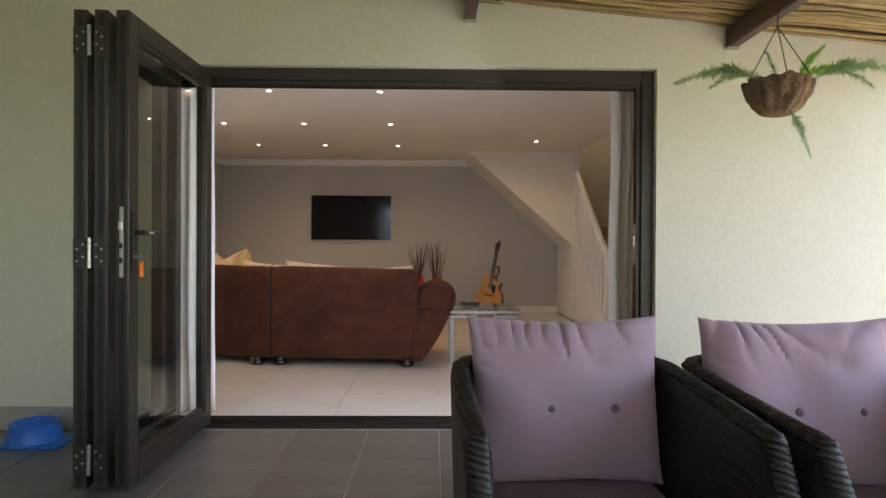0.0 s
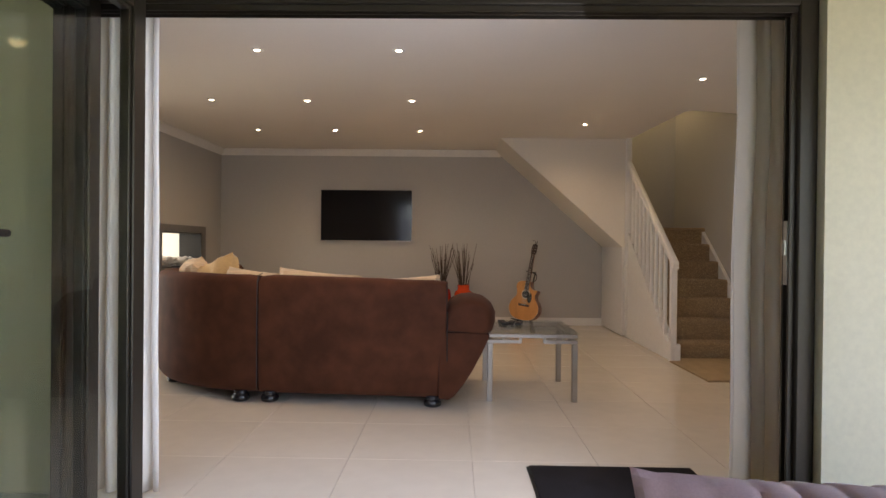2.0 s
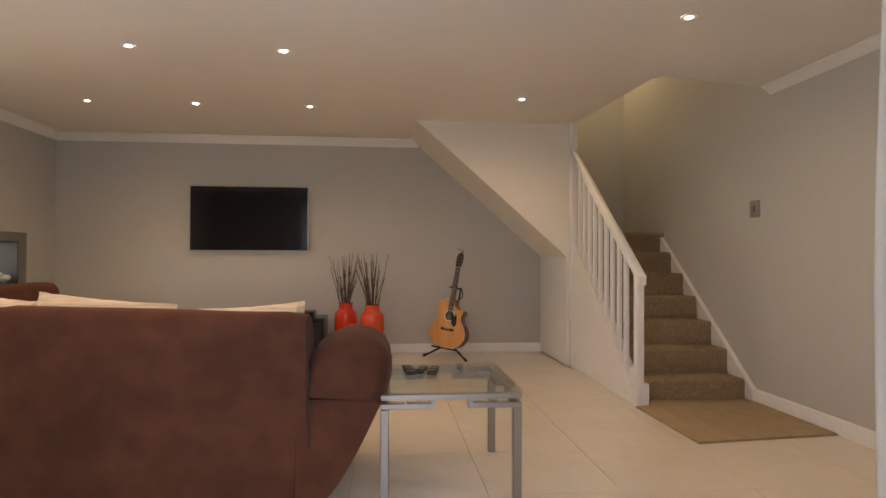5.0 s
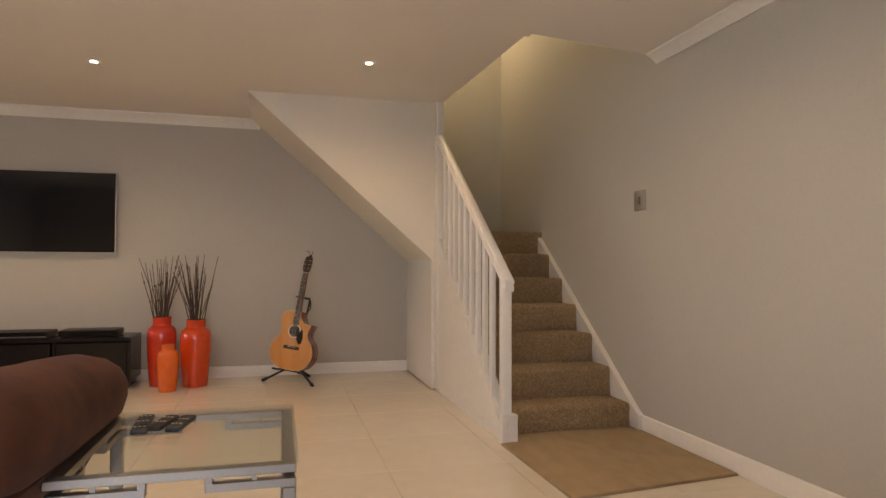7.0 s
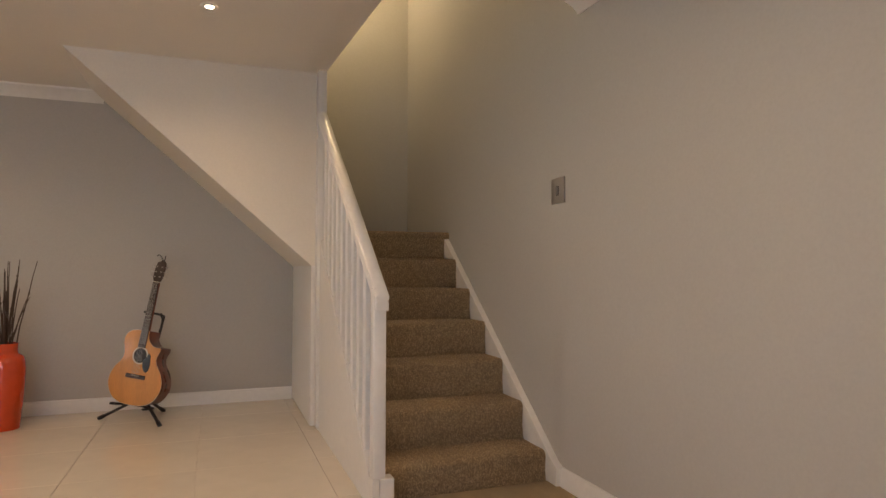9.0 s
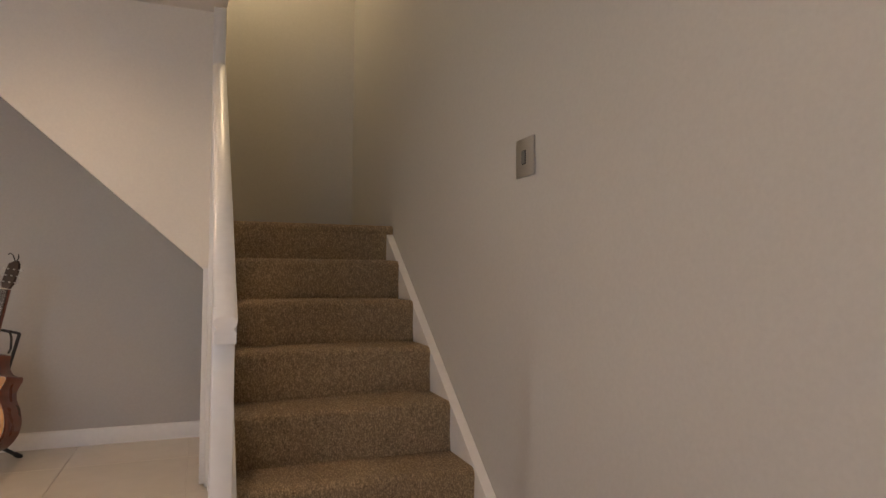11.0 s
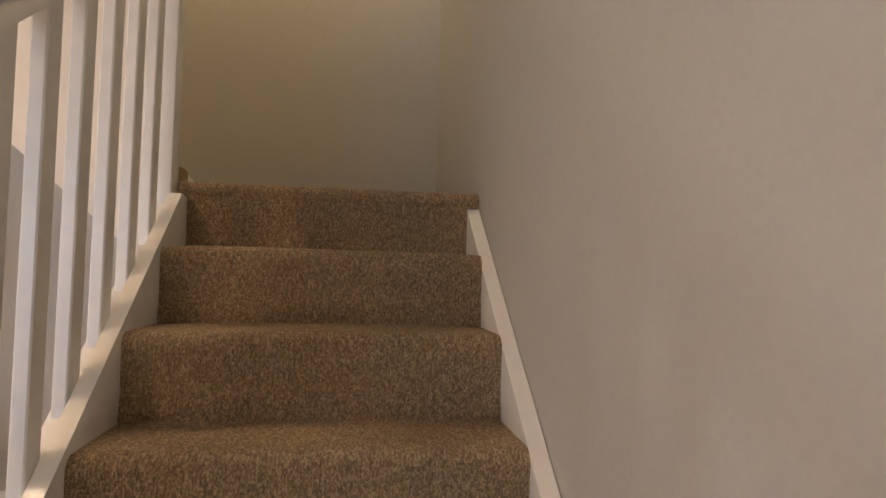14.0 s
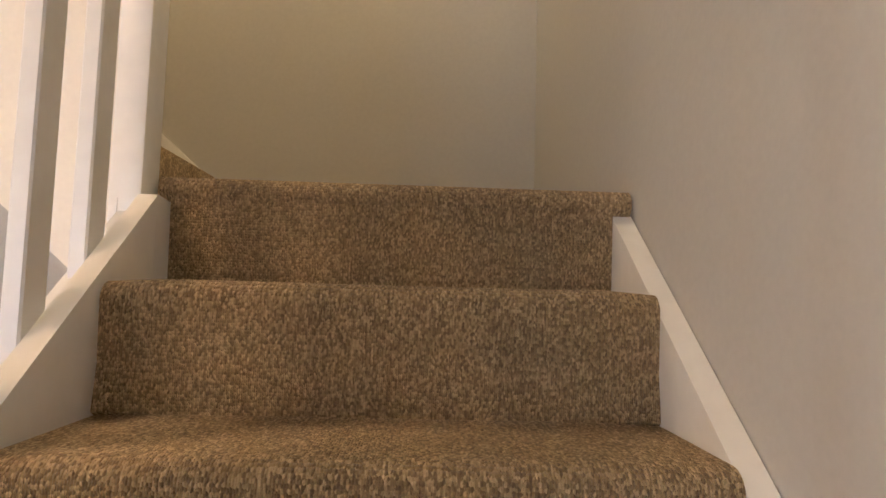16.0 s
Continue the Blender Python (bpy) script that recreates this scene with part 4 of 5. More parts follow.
    hp = [(-0.022, 0.85), (-0.036, 0.88), (-0.037, 0.955), (-0.030, 0.985), (-0.006, 0.997), (0.010, 1.005), (0.030, 0.985), (0.037, 0.955), (0.036, 0.88), (0.022, 0.85)]
    loft(bm, [[m @ Vector((x, y + 0.10 * (z - 0.85), z)) for x, z in hp] for y in (-0.006, 0.009)])
    part("headstock", bm, M_ROSE, g, "dark headstock", sharp=50)
    for s in (-1, 1):
        for z in (0.885, 0.920, 0.955):
            bm = bmesh.new()
            yy = 0.10 * (z - 0.85)
            tube(bm, [m @ Vector((s * 0.036, yy + 0.002, z)), m @ Vector((s * 0.052, yy + 0.002, z))], 0.003, 8)
            bmesh.ops.create_icosphere(bm, subdivisions=2, radius=0.0085, matrix=m @ Matrix.Translation((s * 0.058, yy + 0.002, z)) @ Matrix.Diagonal((1, 0.6, 1, 1)))
            tube(bm, [m @ Vector((s * 0.02, yy - 0.006, z)), m @ Vector((s * 0.02, yy - 0.016, z))], 0.0035, 8)
            part("tuner", bm, M_STEEL, g, "steel tuning peg")
    for k in range(6):
        a0, a1 = -0.026 + 0.0104 * k, -0.0175 + 0.007 * k
        bm = bmesh.new()
        tube(bm, [m @ Vector((a0, -0.0165, 0.198)), m @ Vector((a1, -0.0125, 0.848))], 0.0007, 4)
        part("string", bm, M_STEEL, g)
    bm = bmesh.new()
    tube(bm, [m @ Vector(p) for p in ((0.012, 0.0, 1.0), (0.0, -0.01, 1.03), (-0.02, -0.012, 1.038), (-0.035, -0.006, 1.03))], 0.003, 6)
    tube(bm, [m @ Vector(p) for p in ((0.018, 0.004, 0.995), (0.030, 0.0, 1.02), (0.034, -0.01, 1.035))], 0.003, 6)
    part("clip_tuner", bm, M_BLACKM, g)
    # stand
    s = thing("guitar_stand", (0.98, 9.70, 0), "black tubular guitar stand with folding legs", "guitar stand")
    hub = Vector((0.985, 9.735, 0.145))
    for name, foot in (("leg", (0.715, 9.77, 0.012)), ("leg", (1.115, 9.42, 0.012)), ("leg", (1.105, 9.88, 0.012))):
        bm = bmesh.new()
        tube(bm, [hub, Vector(foot)], 0.010, 10)
        l = part(name, bm, M_BLACKM, s)
        bm = bmesh.new()
        f = Vector(foot)
        d = (f - hub).normalized()
        tube(bm, [f - d * 0.03, f + d * 0.012], 0.0135, 10)
        part("rubber_foot", bm, M_RUBBER, l)
    top = m @ Vector((0.0, 0.155, 0.62))
    bm = bmesh.new()
    tube(bm, [hub - Vector((0, 0, 0.04)), hub + (top - hub) * 0.5, top], 0.009, 10)
    part("upright", bm, M_BLACKM, s)
    bm = bmesh.new()
    tube(bm, [top, m @ Vector((0.0, 0.06, 0.63))], 0.007, 8)
    tube(bm, [m @ Vector((-0.075, 0.035, 0.632)), m @ Vector((-0.05, 0.045, 0.628)), m @ Vector((0.0, 0.055, 0.63)), m @ Vector((0.05, 0.045, 0.628)), m @ Vector((0.07, 0.03, 0.632))], 0.0075, 8)
    part("neck_yoke", bm, M_BLACKM, s, "padded neck yoke")
    bm = bmesh.new()
    tube(bm, [m @ Vector((0.055, 0.04, 0.63)), m @ Vector((0.085, 0.03, 0.60)), m @ Vector((0.088, 0.04, 0.545)), m @ Vector((0.06, 0.06, 0.52))], 0.006, 8)
    part("retaining_strap", bm, M_BLACKM, s)
    bm = bmesh.new()
    tube(bm, [m @ Vector((-0.13, -0.03, -0.006)), m @ Vector((-0.12, 0.02, -0.010)), m @ Vector((-0.10, 0.115, -0.012)), m @ Vector((0.10, 0.115, -0.012)), m @ Vector((0.12, 0.02, -0.010)), m @ Vector((0.13, -0.03, -0.006))], 0.0085, 8)
    tube(bm, [hub, m @ Vector((0.0, 0.115, -0.012))], 0.008, 8)
    part("cradle", bm, M_BLACKM, s, "padded cradle")


build_guitar()


# ---- sofa ----
def build_sofa():
    s = thing("corner_sofa", (-1.0, 6.4, 0), "brown suede corner sofa with curved corner and one rolled arm", "sofa")
    # side section of the back: distance inward, height
    sec = [(0.035, 0.065), (0.012, 0.10), (0.004, 0.25), (0.0, 0.45), (0.0, 0.70), (0.006, 0.80), (0.022, 0.834), (0.055, 0.850), (0.10, 0.852), (0.145, 0.842), (0.170, 0.815), (0.185, 0.76), (0.215, 0.55), (0.24, 0.42), (0.24, 0.065)]

    def sweep(path, rake=lambda f: 0.0):
        """Upholstered back along a path; rake leans its top outwards, by metres, along the run."""
        rings = []
        n = len(path)
        for i, (x, y, nx, ny) in enumerate(path):
            e = min(i, n - 1 - i)
            soft = 0.010 * max(0, 1 - e / 1.0)
            r = rake(i / (n - 1))
            out = lambda z: -r * max(0.0, (z - 0.12) / 0.7) ** 1.2
            w = 0.006 * noise.noise(Vector((x * 2.1, y * 2.1, 0.3)))
            rings.append([(x + nx * (d + out(z) + soft * (1 if d < 0.12 else -1)), y + ny * (d + out(z) + soft * (1 if d < 0.12 else -1)), z - (soft + 0.14 * r) * (z > 0.8) + w * (z > 0.6)) for d, z in sec])
        bm = bmesh.new()
        loft(bm, rings)
        return bm

    p0, p1 = Vector((0.0, 5.665)), Vector((-1.262, 5.745))
    d = (p1 - p0).normalized()
    nrm = Vector((-d.y, d.x)) if d.x > 0 else Vector((d.y, -d.x))
    if nrm.y < 0:
        nrm = -nrm
    part("back", sweep([(*(p0 + d * (p1 - p0).length * i / 14), nrm.x, nrm.y) for i in range(15)], lambda f: 0.095 * (1 - f)), M_SUEDE, s, "brown suede back", sharp=50)
    c = Vector((-1.275, 5.755)) + nrm * 1.18
    a0 = math.atan2(-nrm.y, -nrm.x)
    arc = []
    for i in range(19):
        a = a0 - (a0 + math.pi) * i / 18 if a0 < 0 else a0
        a = a0 + (-math.pi - a0) * i / 18
        arc.append((c.x + 1.18 * math.cos(a), c.y + 1.18 * math.sin(a), -math.cos(a), -math.sin(a)))
    part("corner_back", sweep(arc), M_SUEDE, s, "curved brown suede corner back", sharp=50)
    xe = c.x - 1.18
    part("side_back", sweep([(xe, c.y + 0.012 + (8.25 - c.y) * i / 10, 1, 0) for i in range(11)]), M_SUEDE, s, "brown suede back", sharp=50)
    # arm: a tapering lower panel with a stuffed roll over it
    low = [(-0.05, 0.065), (0.015, 0.060), (0.055, 0.085), (0.115, 0.160), (0.175, 0.258), (0.228, 0.365), (0.268, 0.455), (0.280, 0.485), (0.262, 0.506), (-0.05, 0.51)]
    roll = [(-0.045, 0.505), (0.10, 0.493), (0.215, 0.484), (0.280, 0.488), (0.312, 0.515), (0.327, 0.575), (0.324, 0.642), (0.300, 0.702), (0.247, 0.747), (0.17, 0.768), (0.09, 0.758), (0.02, 0.718), (-0.02, 0.65), (-0.04, 0.58)]

    def arm_piece(name, prof, y0, y1, c, ks, label):
        rings = []
        for f, k in ks:
            y = y0 + (y1 - y0) * f
            drop = 0.018 + 0.060 * f ** 1.3
            ring = []
            for x, z in prof:
                w = 0.006 * noise.noise(Vector((x * 5, y * 4, z * 5))) + 0.004 * noise.noise(Vector((x * 13, y * 11, z * 9)))
                ring.append((c[0] + (x - c[0]) * k + w, y, c[1] + (z - drop * max(0, (z - 0.3) / 0.46) - c[1]) * k + w))
            rings.append(ring)
        bm = bmesh.new()
        loft(bm, rings)
        part(name, bm, M_SUEDE, s, label, sharp=60)

    mid = [(0.15, 0.96), (0.22, 0.985)] + [(q / 10, 1.0) for q in range(3, 9)]
    arm_piece("arm_panel", low, 5.650, 6.60, (0.08, 0.35), [(0.0, 0.975), (0.012, 1.0), (0.4, 1.0), (0.8, 1.0)] + [(0.92, 0.99), (1.0, 0.93)], "tapering brown suede arm panel")
    arm_piece("arm_roll", roll, 5.605, 6.64, (0.12, 0.56), [(0.0, 0.62), (0.012, 0.72), (0.035, 0.81), (0.07, 0.88), (0.10, 0.92)] + mid + [(0.9, 0.985), (0.96, 0.94), (1.0, 0.84)], "stuffed rolled arm top")
    bm = bmesh.new()
    tube(bm, [(-1.268, 5.745, 0.08), (-1.268, 5.738, 0.45), (-1.268, 5.742, 0.80), (-1.266, 5.765, 0.850), (-1.262, 5.84, 0.862)], 0.0028, 6)
    part("seam", bm, M_BLACKM, s, "dark seam between the sofa sections")
    bm = bmesh.new()
    tube(bm, [(0.004, 5.668, 0.07), (0.004, 5.655, 0.30), (0.004, 5.622, 0.48), (0.004, 5.590, 0.64)], 0.004, 6)
    part("arm_piping", bm, M_BLACKM, s)
    # seats
    boxpart("seat_base", (-1.26, -0.05, 5.90, 6.62, 0.07, 0.27), M_SUEDE, s, 0.03, seg=3)
    for k in range(2):
        x0 = -1.25 + 0.605 * k
        boxpart("seat_cushion", (x0, x0 + 0.595, 5.95, 6.66, 0.272, 0.44), M_SUEDE, s, 0.045, seg=4)
    bm = bmesh.new()
    fan = [(c.x + 0.935 * math.cos(a0 + (-math.pi - a0) * i / 12), c.y + 0.935 * math.sin(a0 + (-math.pi - a0) * i / 12)) for i in range(13)]
    prism(bm, [(-1.275, 6.66)] + [(xe + 0.96, c.y + 0.0)] + list(reversed(fan)), "z", 0.07, 0.44)
    part("corner_seat", bm, M_SUEDE, s)
    boxpart("seat_base", (xe + 0.235, xe + 0.93, c.y + 0.02, 8.24, 0.07, 0.27), M_SUEDE, s, 0.03, seg=3)
    for k in range(2):
        y0 = c.y + 0.02 + 0.76 * k
        boxpart("seat_cushion", (xe + 0.24, xe + 0.96, y0, y0 + 0.74, 0.272, 0.44), M_SUEDE, s, 0.045, seg=4)
    # feet
    for x, y in ((-0.09, 5.72), (-1.19, 5.79), (-1.39, 5.80), (-2.08, 6.34), (-0.09, 6.5), (-1.19, 6.5), (xe + 0.1, 8.1), (xe + 0.85, 8.1)):
        bm = bmesh.new()
        lathe(bm, [(0.045, 0.003), (0.056, 0.010), (0.060, 0.025), (0.056, 0.042), (0.045, 0.052), (0.045, 0.075)], x, y, 20)
        part("foot", bm, M_BLACK, s, "round black bun foot")
    # loose back cushions
    def loose(x, y, z, w, h, d, rz, lean, material, label, seed, tilt=0.0):
        bm = bmesh.new()
        pillow(bm, w, h, d, pose(x, y, z, lean, tilt, rz), power=4.0, crease=0.030, seed=seed)
        bmesh.ops.recalc_face_normals(bm, faces=bm.faces)
        tagged(part("sofa_cushion", bm, material), label, "cushion", "loose sofa cushions")

    cl = "cream corduroy loose cushion leaning on the sofa back"
    loose(-0.30, 5.945, 0.630, 0.52, 0.43, 0.24, -3.6, -9, M_CREAM, cl, 1.3, -4)
    loose(-0.93, 6.00, 0.645, 0.60, 0.46, 0.24, -3.6, -10, M_CREAM, cl, 4.1, 5)
    loose(-1.46, 6.15, 0.645, 0.46, 0.46, 0.22, -20, -10, M_CREAM, cl, 7.7, 5)
    loose(-1.80, 6.40, 0.690, 0.50, 0.50, 0.20, -40, -12, M_TAN, "tan cloth cushion standing in the sofa corner", 2.6, -18)
    loose(-2.12, 6.70, 0.690, 0.50, 0.48, 0.22, -76, -12, M_CREAM, cl, 5.2, 6)


build_sofa()


# ---- glass side table ----
def build_side_table():
    t = thing("side_table", (0.6, 6.2, 0), "square glass-topped side table with a satin aluminium frame", "table")
    x0, x1, y0, y1 = 0.277, 0.893, 5.865, 6.555
    w = 0.038
    for x in (x0, x1 - w):
        for y in (y0, y1 - w):
            boxpart("leg", (x, x + w, y, y + w, 0.0, 0.3995), M_TABLE, t, 0.003)
    for d in ((x0, x1, y0, y0 + w, 0.439, 0.463), (x0, x1, y1 - w, y1, 0.439, 0.463), (x0, x0 + w, y0 + w, y1 - w, 0.439, 0.463), (x1 - w, x1, y0 + w, y1 - w, 0.439, 0.463)):
        boxpart("top_rail", d, M_TABLE, t, 0.002)
    # stepped corner brackets
    for sx, xa in ((1, x0), (-1, x1)):
        for ya in (y0, y1 - w):
            e = xa + sx * 0.235
            boxpart("bracket", (min(xa, e), max(xa, e), ya + 0.004, ya + w - 0.004, 0.400, 0.4225), M_TABLE, t, 0.001)
            boxpart("bracket_end", (min(e - sx * 0.018, e), max(e - sx * 0.018, e), ya + 0.004, ya + w - 0.004, 0.4228, 0.4388), M_TABLE, t, 0)
            xs = xa + sx * 0.11
            boxpart("spacer", (xs - 0.006, xs + 0.006, ya + 0.012, ya + w - 0.012, 0.4228, 0.4388), M_TABLE, t, 0)
    for sy, ya in ((1, y0), (-1, y1)):
        for xa in (x0, x1 - w):
            a, e = ya + sy * w, ya + sy * 0.235
            boxpart("bracket", (xa + 0.004, xa + w - 0.004, min(a, e), max(a, e), 0.400, 0.4225), M_TABLE, t, 0.001)
            boxpart("bracket_end", (xa + 0.004, xa + w - 0.004, min(e - sy * 0.018, e), max(e - sy * 0.018, e), 0.4228, 0.4388), M_TABLE, t, 0)
    g = boxpart("glass_top", (x0 - 0.006, x1 + 0.006, y0 - 0.006, y1 + 0.006, 0.466, 0.476), M_TGLASS, t, 0.0015, "clear glass top with dark edges")
    g.visible_shadow = False
    for i, (x, y, a, l, wd) in enumerate(((0.418, 6.325, 4, 0.21, 0.050), (0.480, 6.325, -14, 0.155, 0.045), (0.537, 6.305, -11, 0.17, 0.046))):
        r = thing("remote_control", (x, y, 0.476), "black remote control lying on the glass table", "remote control", "remote controls")
        m = pose(x, y, 0.476, 0, 0, a)
        bm = bmesh.new()
        box(bm, -wd / 2, wd / 2, -l / 2, l / 2, 0.001, 0.020, bevel=0.007, seg=2)
        bmesh.ops.transform(bm, matrix=m, verts=bm.verts)
        part("case", bm, M_BLACKM, r)
        for k in range(7):
            for j in (-1, 0, 1):
                bm = bmesh.new()
                cx, cy = j * wd * 0.27, l * (-0.36 + 0.12 * k)
                box(bm, cx - 0.0045, cx + 0.0045, cy - 0.004, cy + 0.004, 0.0195, 0.0215, bevel=0.001)
                bmesh.ops.transform(bm, matrix=m, verts=bm.verts)
                part("button", bm, M_PLATE if (k + i) % 3 == 0 else M_RUBBER, r)


build_side_table()


# ---- fireplace ----
def build_fireplace():
    f = thing("fireplace", (XL, 8.85, 0.78), "see-through built-in fireplace with a grey steel surround and white pebbles", "fireplace")
    x = XL + 0.014
    for d in ((XL + 0.001, x, 8.19, 9.51, 1.185, 1.268), (XL + 0.001, x, 8.19, 9.51, 0.70, 0.78), (XL + 0.001, x, 8.19, 8.32, 0.78, 1.185), (XL + 0.001, x, 9.38, 9.51, 0.78, 1.185)):
        boxpart("surround", d, M_FIRE, f, 0.002, "grey steel surround")
    a, b = XL - 0.268, XL + 0.010
    boxpart("lining", (a, b, 8.322, 8.332, 0.79, 1.175), M_BLACKM, f, 0)
    boxpart("lining", (a, b, 9.368, 9.378, 0.79, 1.175), M_BLACKM, f, 0)
    boxpart("lining", (a, b, 8.322, 9.378, 1.175, 1.184), M_BLACKM, f, 0)
    boxpart("lining", (a, b, 8.322, 9.378, 0.781, 0.79), M_BLACKM, f, 0)
    rnd = random.Random(5)
    for i in range(70):
        bm = bmesh.new()
        bmesh.ops.create_icosphere(bm, subdivisions=2, radius=rnd.uniform(0.028, 0.045), matrix=pose(rnd.uniform(a + 0.05, b - 0.05), rnd.uniform(8.38, 9.33), 0.825 + rnd.uniform(-0.012, 0.05)) @ Matrix.Diagonal((1, rnd.uniform(0.8, 1.3), 0.75, 1)))
        part("pebble", bm, M_PEBBLE, f)


build_fireplace()


# ---- curtains ----
def build_curtain(x0, x1, seed, flare):
    c = thing("curtain", ((x0 + x1) / 2, 4.24, 0.02), "full-length off-white curtain gathered beside the open door", "curtain", "curtains at the patio door")
    n, rows = 90, 26
    vs = []
    bm = bmesh.new()
    for j in range(rows + 1):
        v = j / rows
        z = 0.012 + (ZC - 0.034) * v
        row = []
        for i in range(n + 1):
            u = i / n
            w = (x1 - x0) * (1 + flare * (1 - v) ** 2)
            ph = u * 2 * math.pi * 6.5 + seed
            y = 4.245 + (0.042 + 0.012 * math.sin(u * 9 + seed)) * math.sin(ph + 0.5 * noise.noise(Vector((u * 3, v * 2.2, seed)))) + 0.012 * noise.noise(Vector((u * 8, v * 3, seed)))
            row.append(bm.verts.new(((x0 + x1) / 2 + (u - 0.5) * w + 0.012 * math.cos(ph) + 0.01 * noise.noise(Vector((v * 3, u * 2, seed))), y, z)))
        vs.append(row)
    for j in range(rows):
        for i in range(n):
            bm.faces.new((vs[j][i], vs[j][i + 1], vs[j + 1][i + 1], vs[j + 1][i]))
    ob = part("drape", bm, M_CURT, c, sharp=180)
    so = ob.modifiers.new("thickness", 'SOLIDIFY')
    so.thickness = 0.0025
    boxpart("heading", (x0 - 0.01, x1 + 0.01, 4.215, 4.275, ZC - 0.024, ZC - 0.001), M_TRIM, c, 0.003, "white ceiling track")


build_curtain(1.225, 1.60, 0.4, 0.05)
build_curtain(-1.62, -1.212, 2.0, 0.06)


# ---- patio things ----
def build_chair(dx, dy, group):
    """Wicker tub chair that faces the garden."""
    cx = 0.532 + dx
    ch = thing("wicker_armchair", (cx, 2.2 + dy, 0), "dark wicker tub armchair with lilac cushions, standing on the patio", "armchair", group)
    hw, yb, yf, rad = 0.345, 2.45 + dy, 1.58 + dy, 0.18
    path = []
    for i in range(9):
        path.append((cx - hw + 0.018 * (1 - i / 8) ** 2, yf + (yb - rad - yf) * i / 8, -1, 0))
    for i in range(1, 8):
        a = math.pi - math.pi / 2 * i / 8
        path.append((cx - hw + rad + rad * math.cos(a), yb - rad + rad * math.sin(a), math.cos(a), math.sin(a)))
    for i in range(9):
        path.append((cx - hw + rad + (2 * hw - 2 * rad) * i / 8, yb, 0, 1))
    for i in range(1, 8):
        a = math.pi / 2 - math.pi / 2 * i / 8
        path.append((cx + hw - rad + rad * math.cos(a), yb - rad + rad * math.sin(a), math.cos(a), math.sin(a)))
    for i in range(9):
        path.append((cx + hw - 0.018 * (i / 8) ** 2, yb - rad - (yb - rad - yf) * i / 8, 1, 0))

    def top(y):
        f = (y - yf) / (yb - yf)
        return 0.635 + 0.04 * f - 0.16 * max(0, 1 - f / 0.10) ** 2

    th = 0.055
    rings, dist, s = [], [], 0.0
    for i, (x, y, nx, ny) in enumerate(path):
        if i:
            s += math.hypot(x - path[i - 1][0], y - path[i - 1][1])
        dist.append(s)
        zt = top(y)
        r = []
        for k in range(7):
            r.append((x - nx * 0.018 * (1 - k / 6) , y - ny * 0.018 * (1 - k / 6), 0.07 + (zt - 0.02 - 0.07) * k / 6))
        r += [(x - nx * 0.012, y - ny * 0.012, zt), (x - nx * (th - 0.012), y - ny * (th - 0.012), zt)]
        for k in range(7):
            r.append((x - nx * th, y - ny * th, zt - 0.02 - (zt - 0.02 - 0.07) * k / 6))
        rings.append(r)

    def uv(i, j):
        i = min(i, len(dist) - 1)
        return (dist[i], 0.09 * j)
    bm = bmesh.new()
    loft(bm, rings, uv=uv)
    part("tub", bm, M_WICK, ch, "dark woven wicker shell", sharp=70)
    # plaited edge: three strands wound round each other
    edge = [(x - nx * th / 2, y - ny * th / 2, top(y)) for x, y, nx, ny in path]
    front_l = [(edge[0][0], edge[0][1] - 0.006, z) for z in (0.08, 0.2, 0.32, 0.42)]
    front_r = [(edge[-1][0], edge[-1][1] - 0.006, z) for z in (0.42, 0.32, 0.2, 0.08)]
    line = [Vector(p) for p in front_l + edge + front_r]
    fine = []
    for a, b in zip(line, line[1:]):
        n = max(1, int((b - a).length / 0.007))
        fine += [a + (b - a) * i / n for i in range(n)]
    fine.append(line[-1])
    for st in range(3):
        pts = []
        s = 0.0
        for i, p in enumerate(fine):
            d = (fine[min(i + 1, len(fine) - 1)] - fine[max(i - 1, 0)]).normalized()
            if i:
                s += (p - fine[i - 1]).length
            u = d.cross(Vector((0, 0, 1)))
            u = u.normalized() if u.length > 0.2 else Vector((1, 0, 0))
            w = u.cross(d)
            a = s / 0.042 * 2 * math.pi + st * 2 * math.pi / 3
            pts.append(p + u * 0.019 * math.cos(a) + w * 0.010 * math.sin(a) + Vector((0, 0, 0.004)))
        bm = bmesh.new()
        tube(bm, pts, 0.0088, 6)
        part("plaited_edge", bm, M_STRAND, ch, "thick plaited wicker edge", sharp=80)
    bm = bmesh.new()
    box(bm, cx - hw + th, cx + hw - th, yf + 0.02, yb - th, 0.07, 0.215, bevel=0.012)
    part("seat_frame", bm, M_WICK, ch)
    for x in (cx - hw + 0.06, cx + hw - 0.06):
        for y in (yf + 0.05, yb - 0.09):
            boxpart("foot", (x - 0.02, x + 0.02, y - 0.02, y + 0.02, 0.0, 0.072), M_BLACKM, ch, 0.003)
    # cushions rest on the chair
    bm = bmesh.new()
    pillow(bm, 0.57, 0.72, 0.15, pose(cx, yf + 0.36, 0.285, 90, 0, 0), power=7, crease=0.006, seed=dx + 3)
    tagged(part("seat_cushion", bm, M_LILACD), "purple canvas seat cushion on a wicker armchair", "cushion", "patio seat cushions")
    m = pose(cx - 0.002, yb - 0.175, 0.578, -8, 0, 0.8)
    bm = bmesh.new()
    pillow(bm, 0.585, 0.50, 0.21, m, nu=80, nv=64, power=2.7, sag=0.075, crease=0.022, seed=dx * 1.7 + 0.6)
    back = tagged(part("back_cushion", bm, M_LILAC), "lilac canvas back cushion with two covered buttons", "cushion", "patio back cushions")
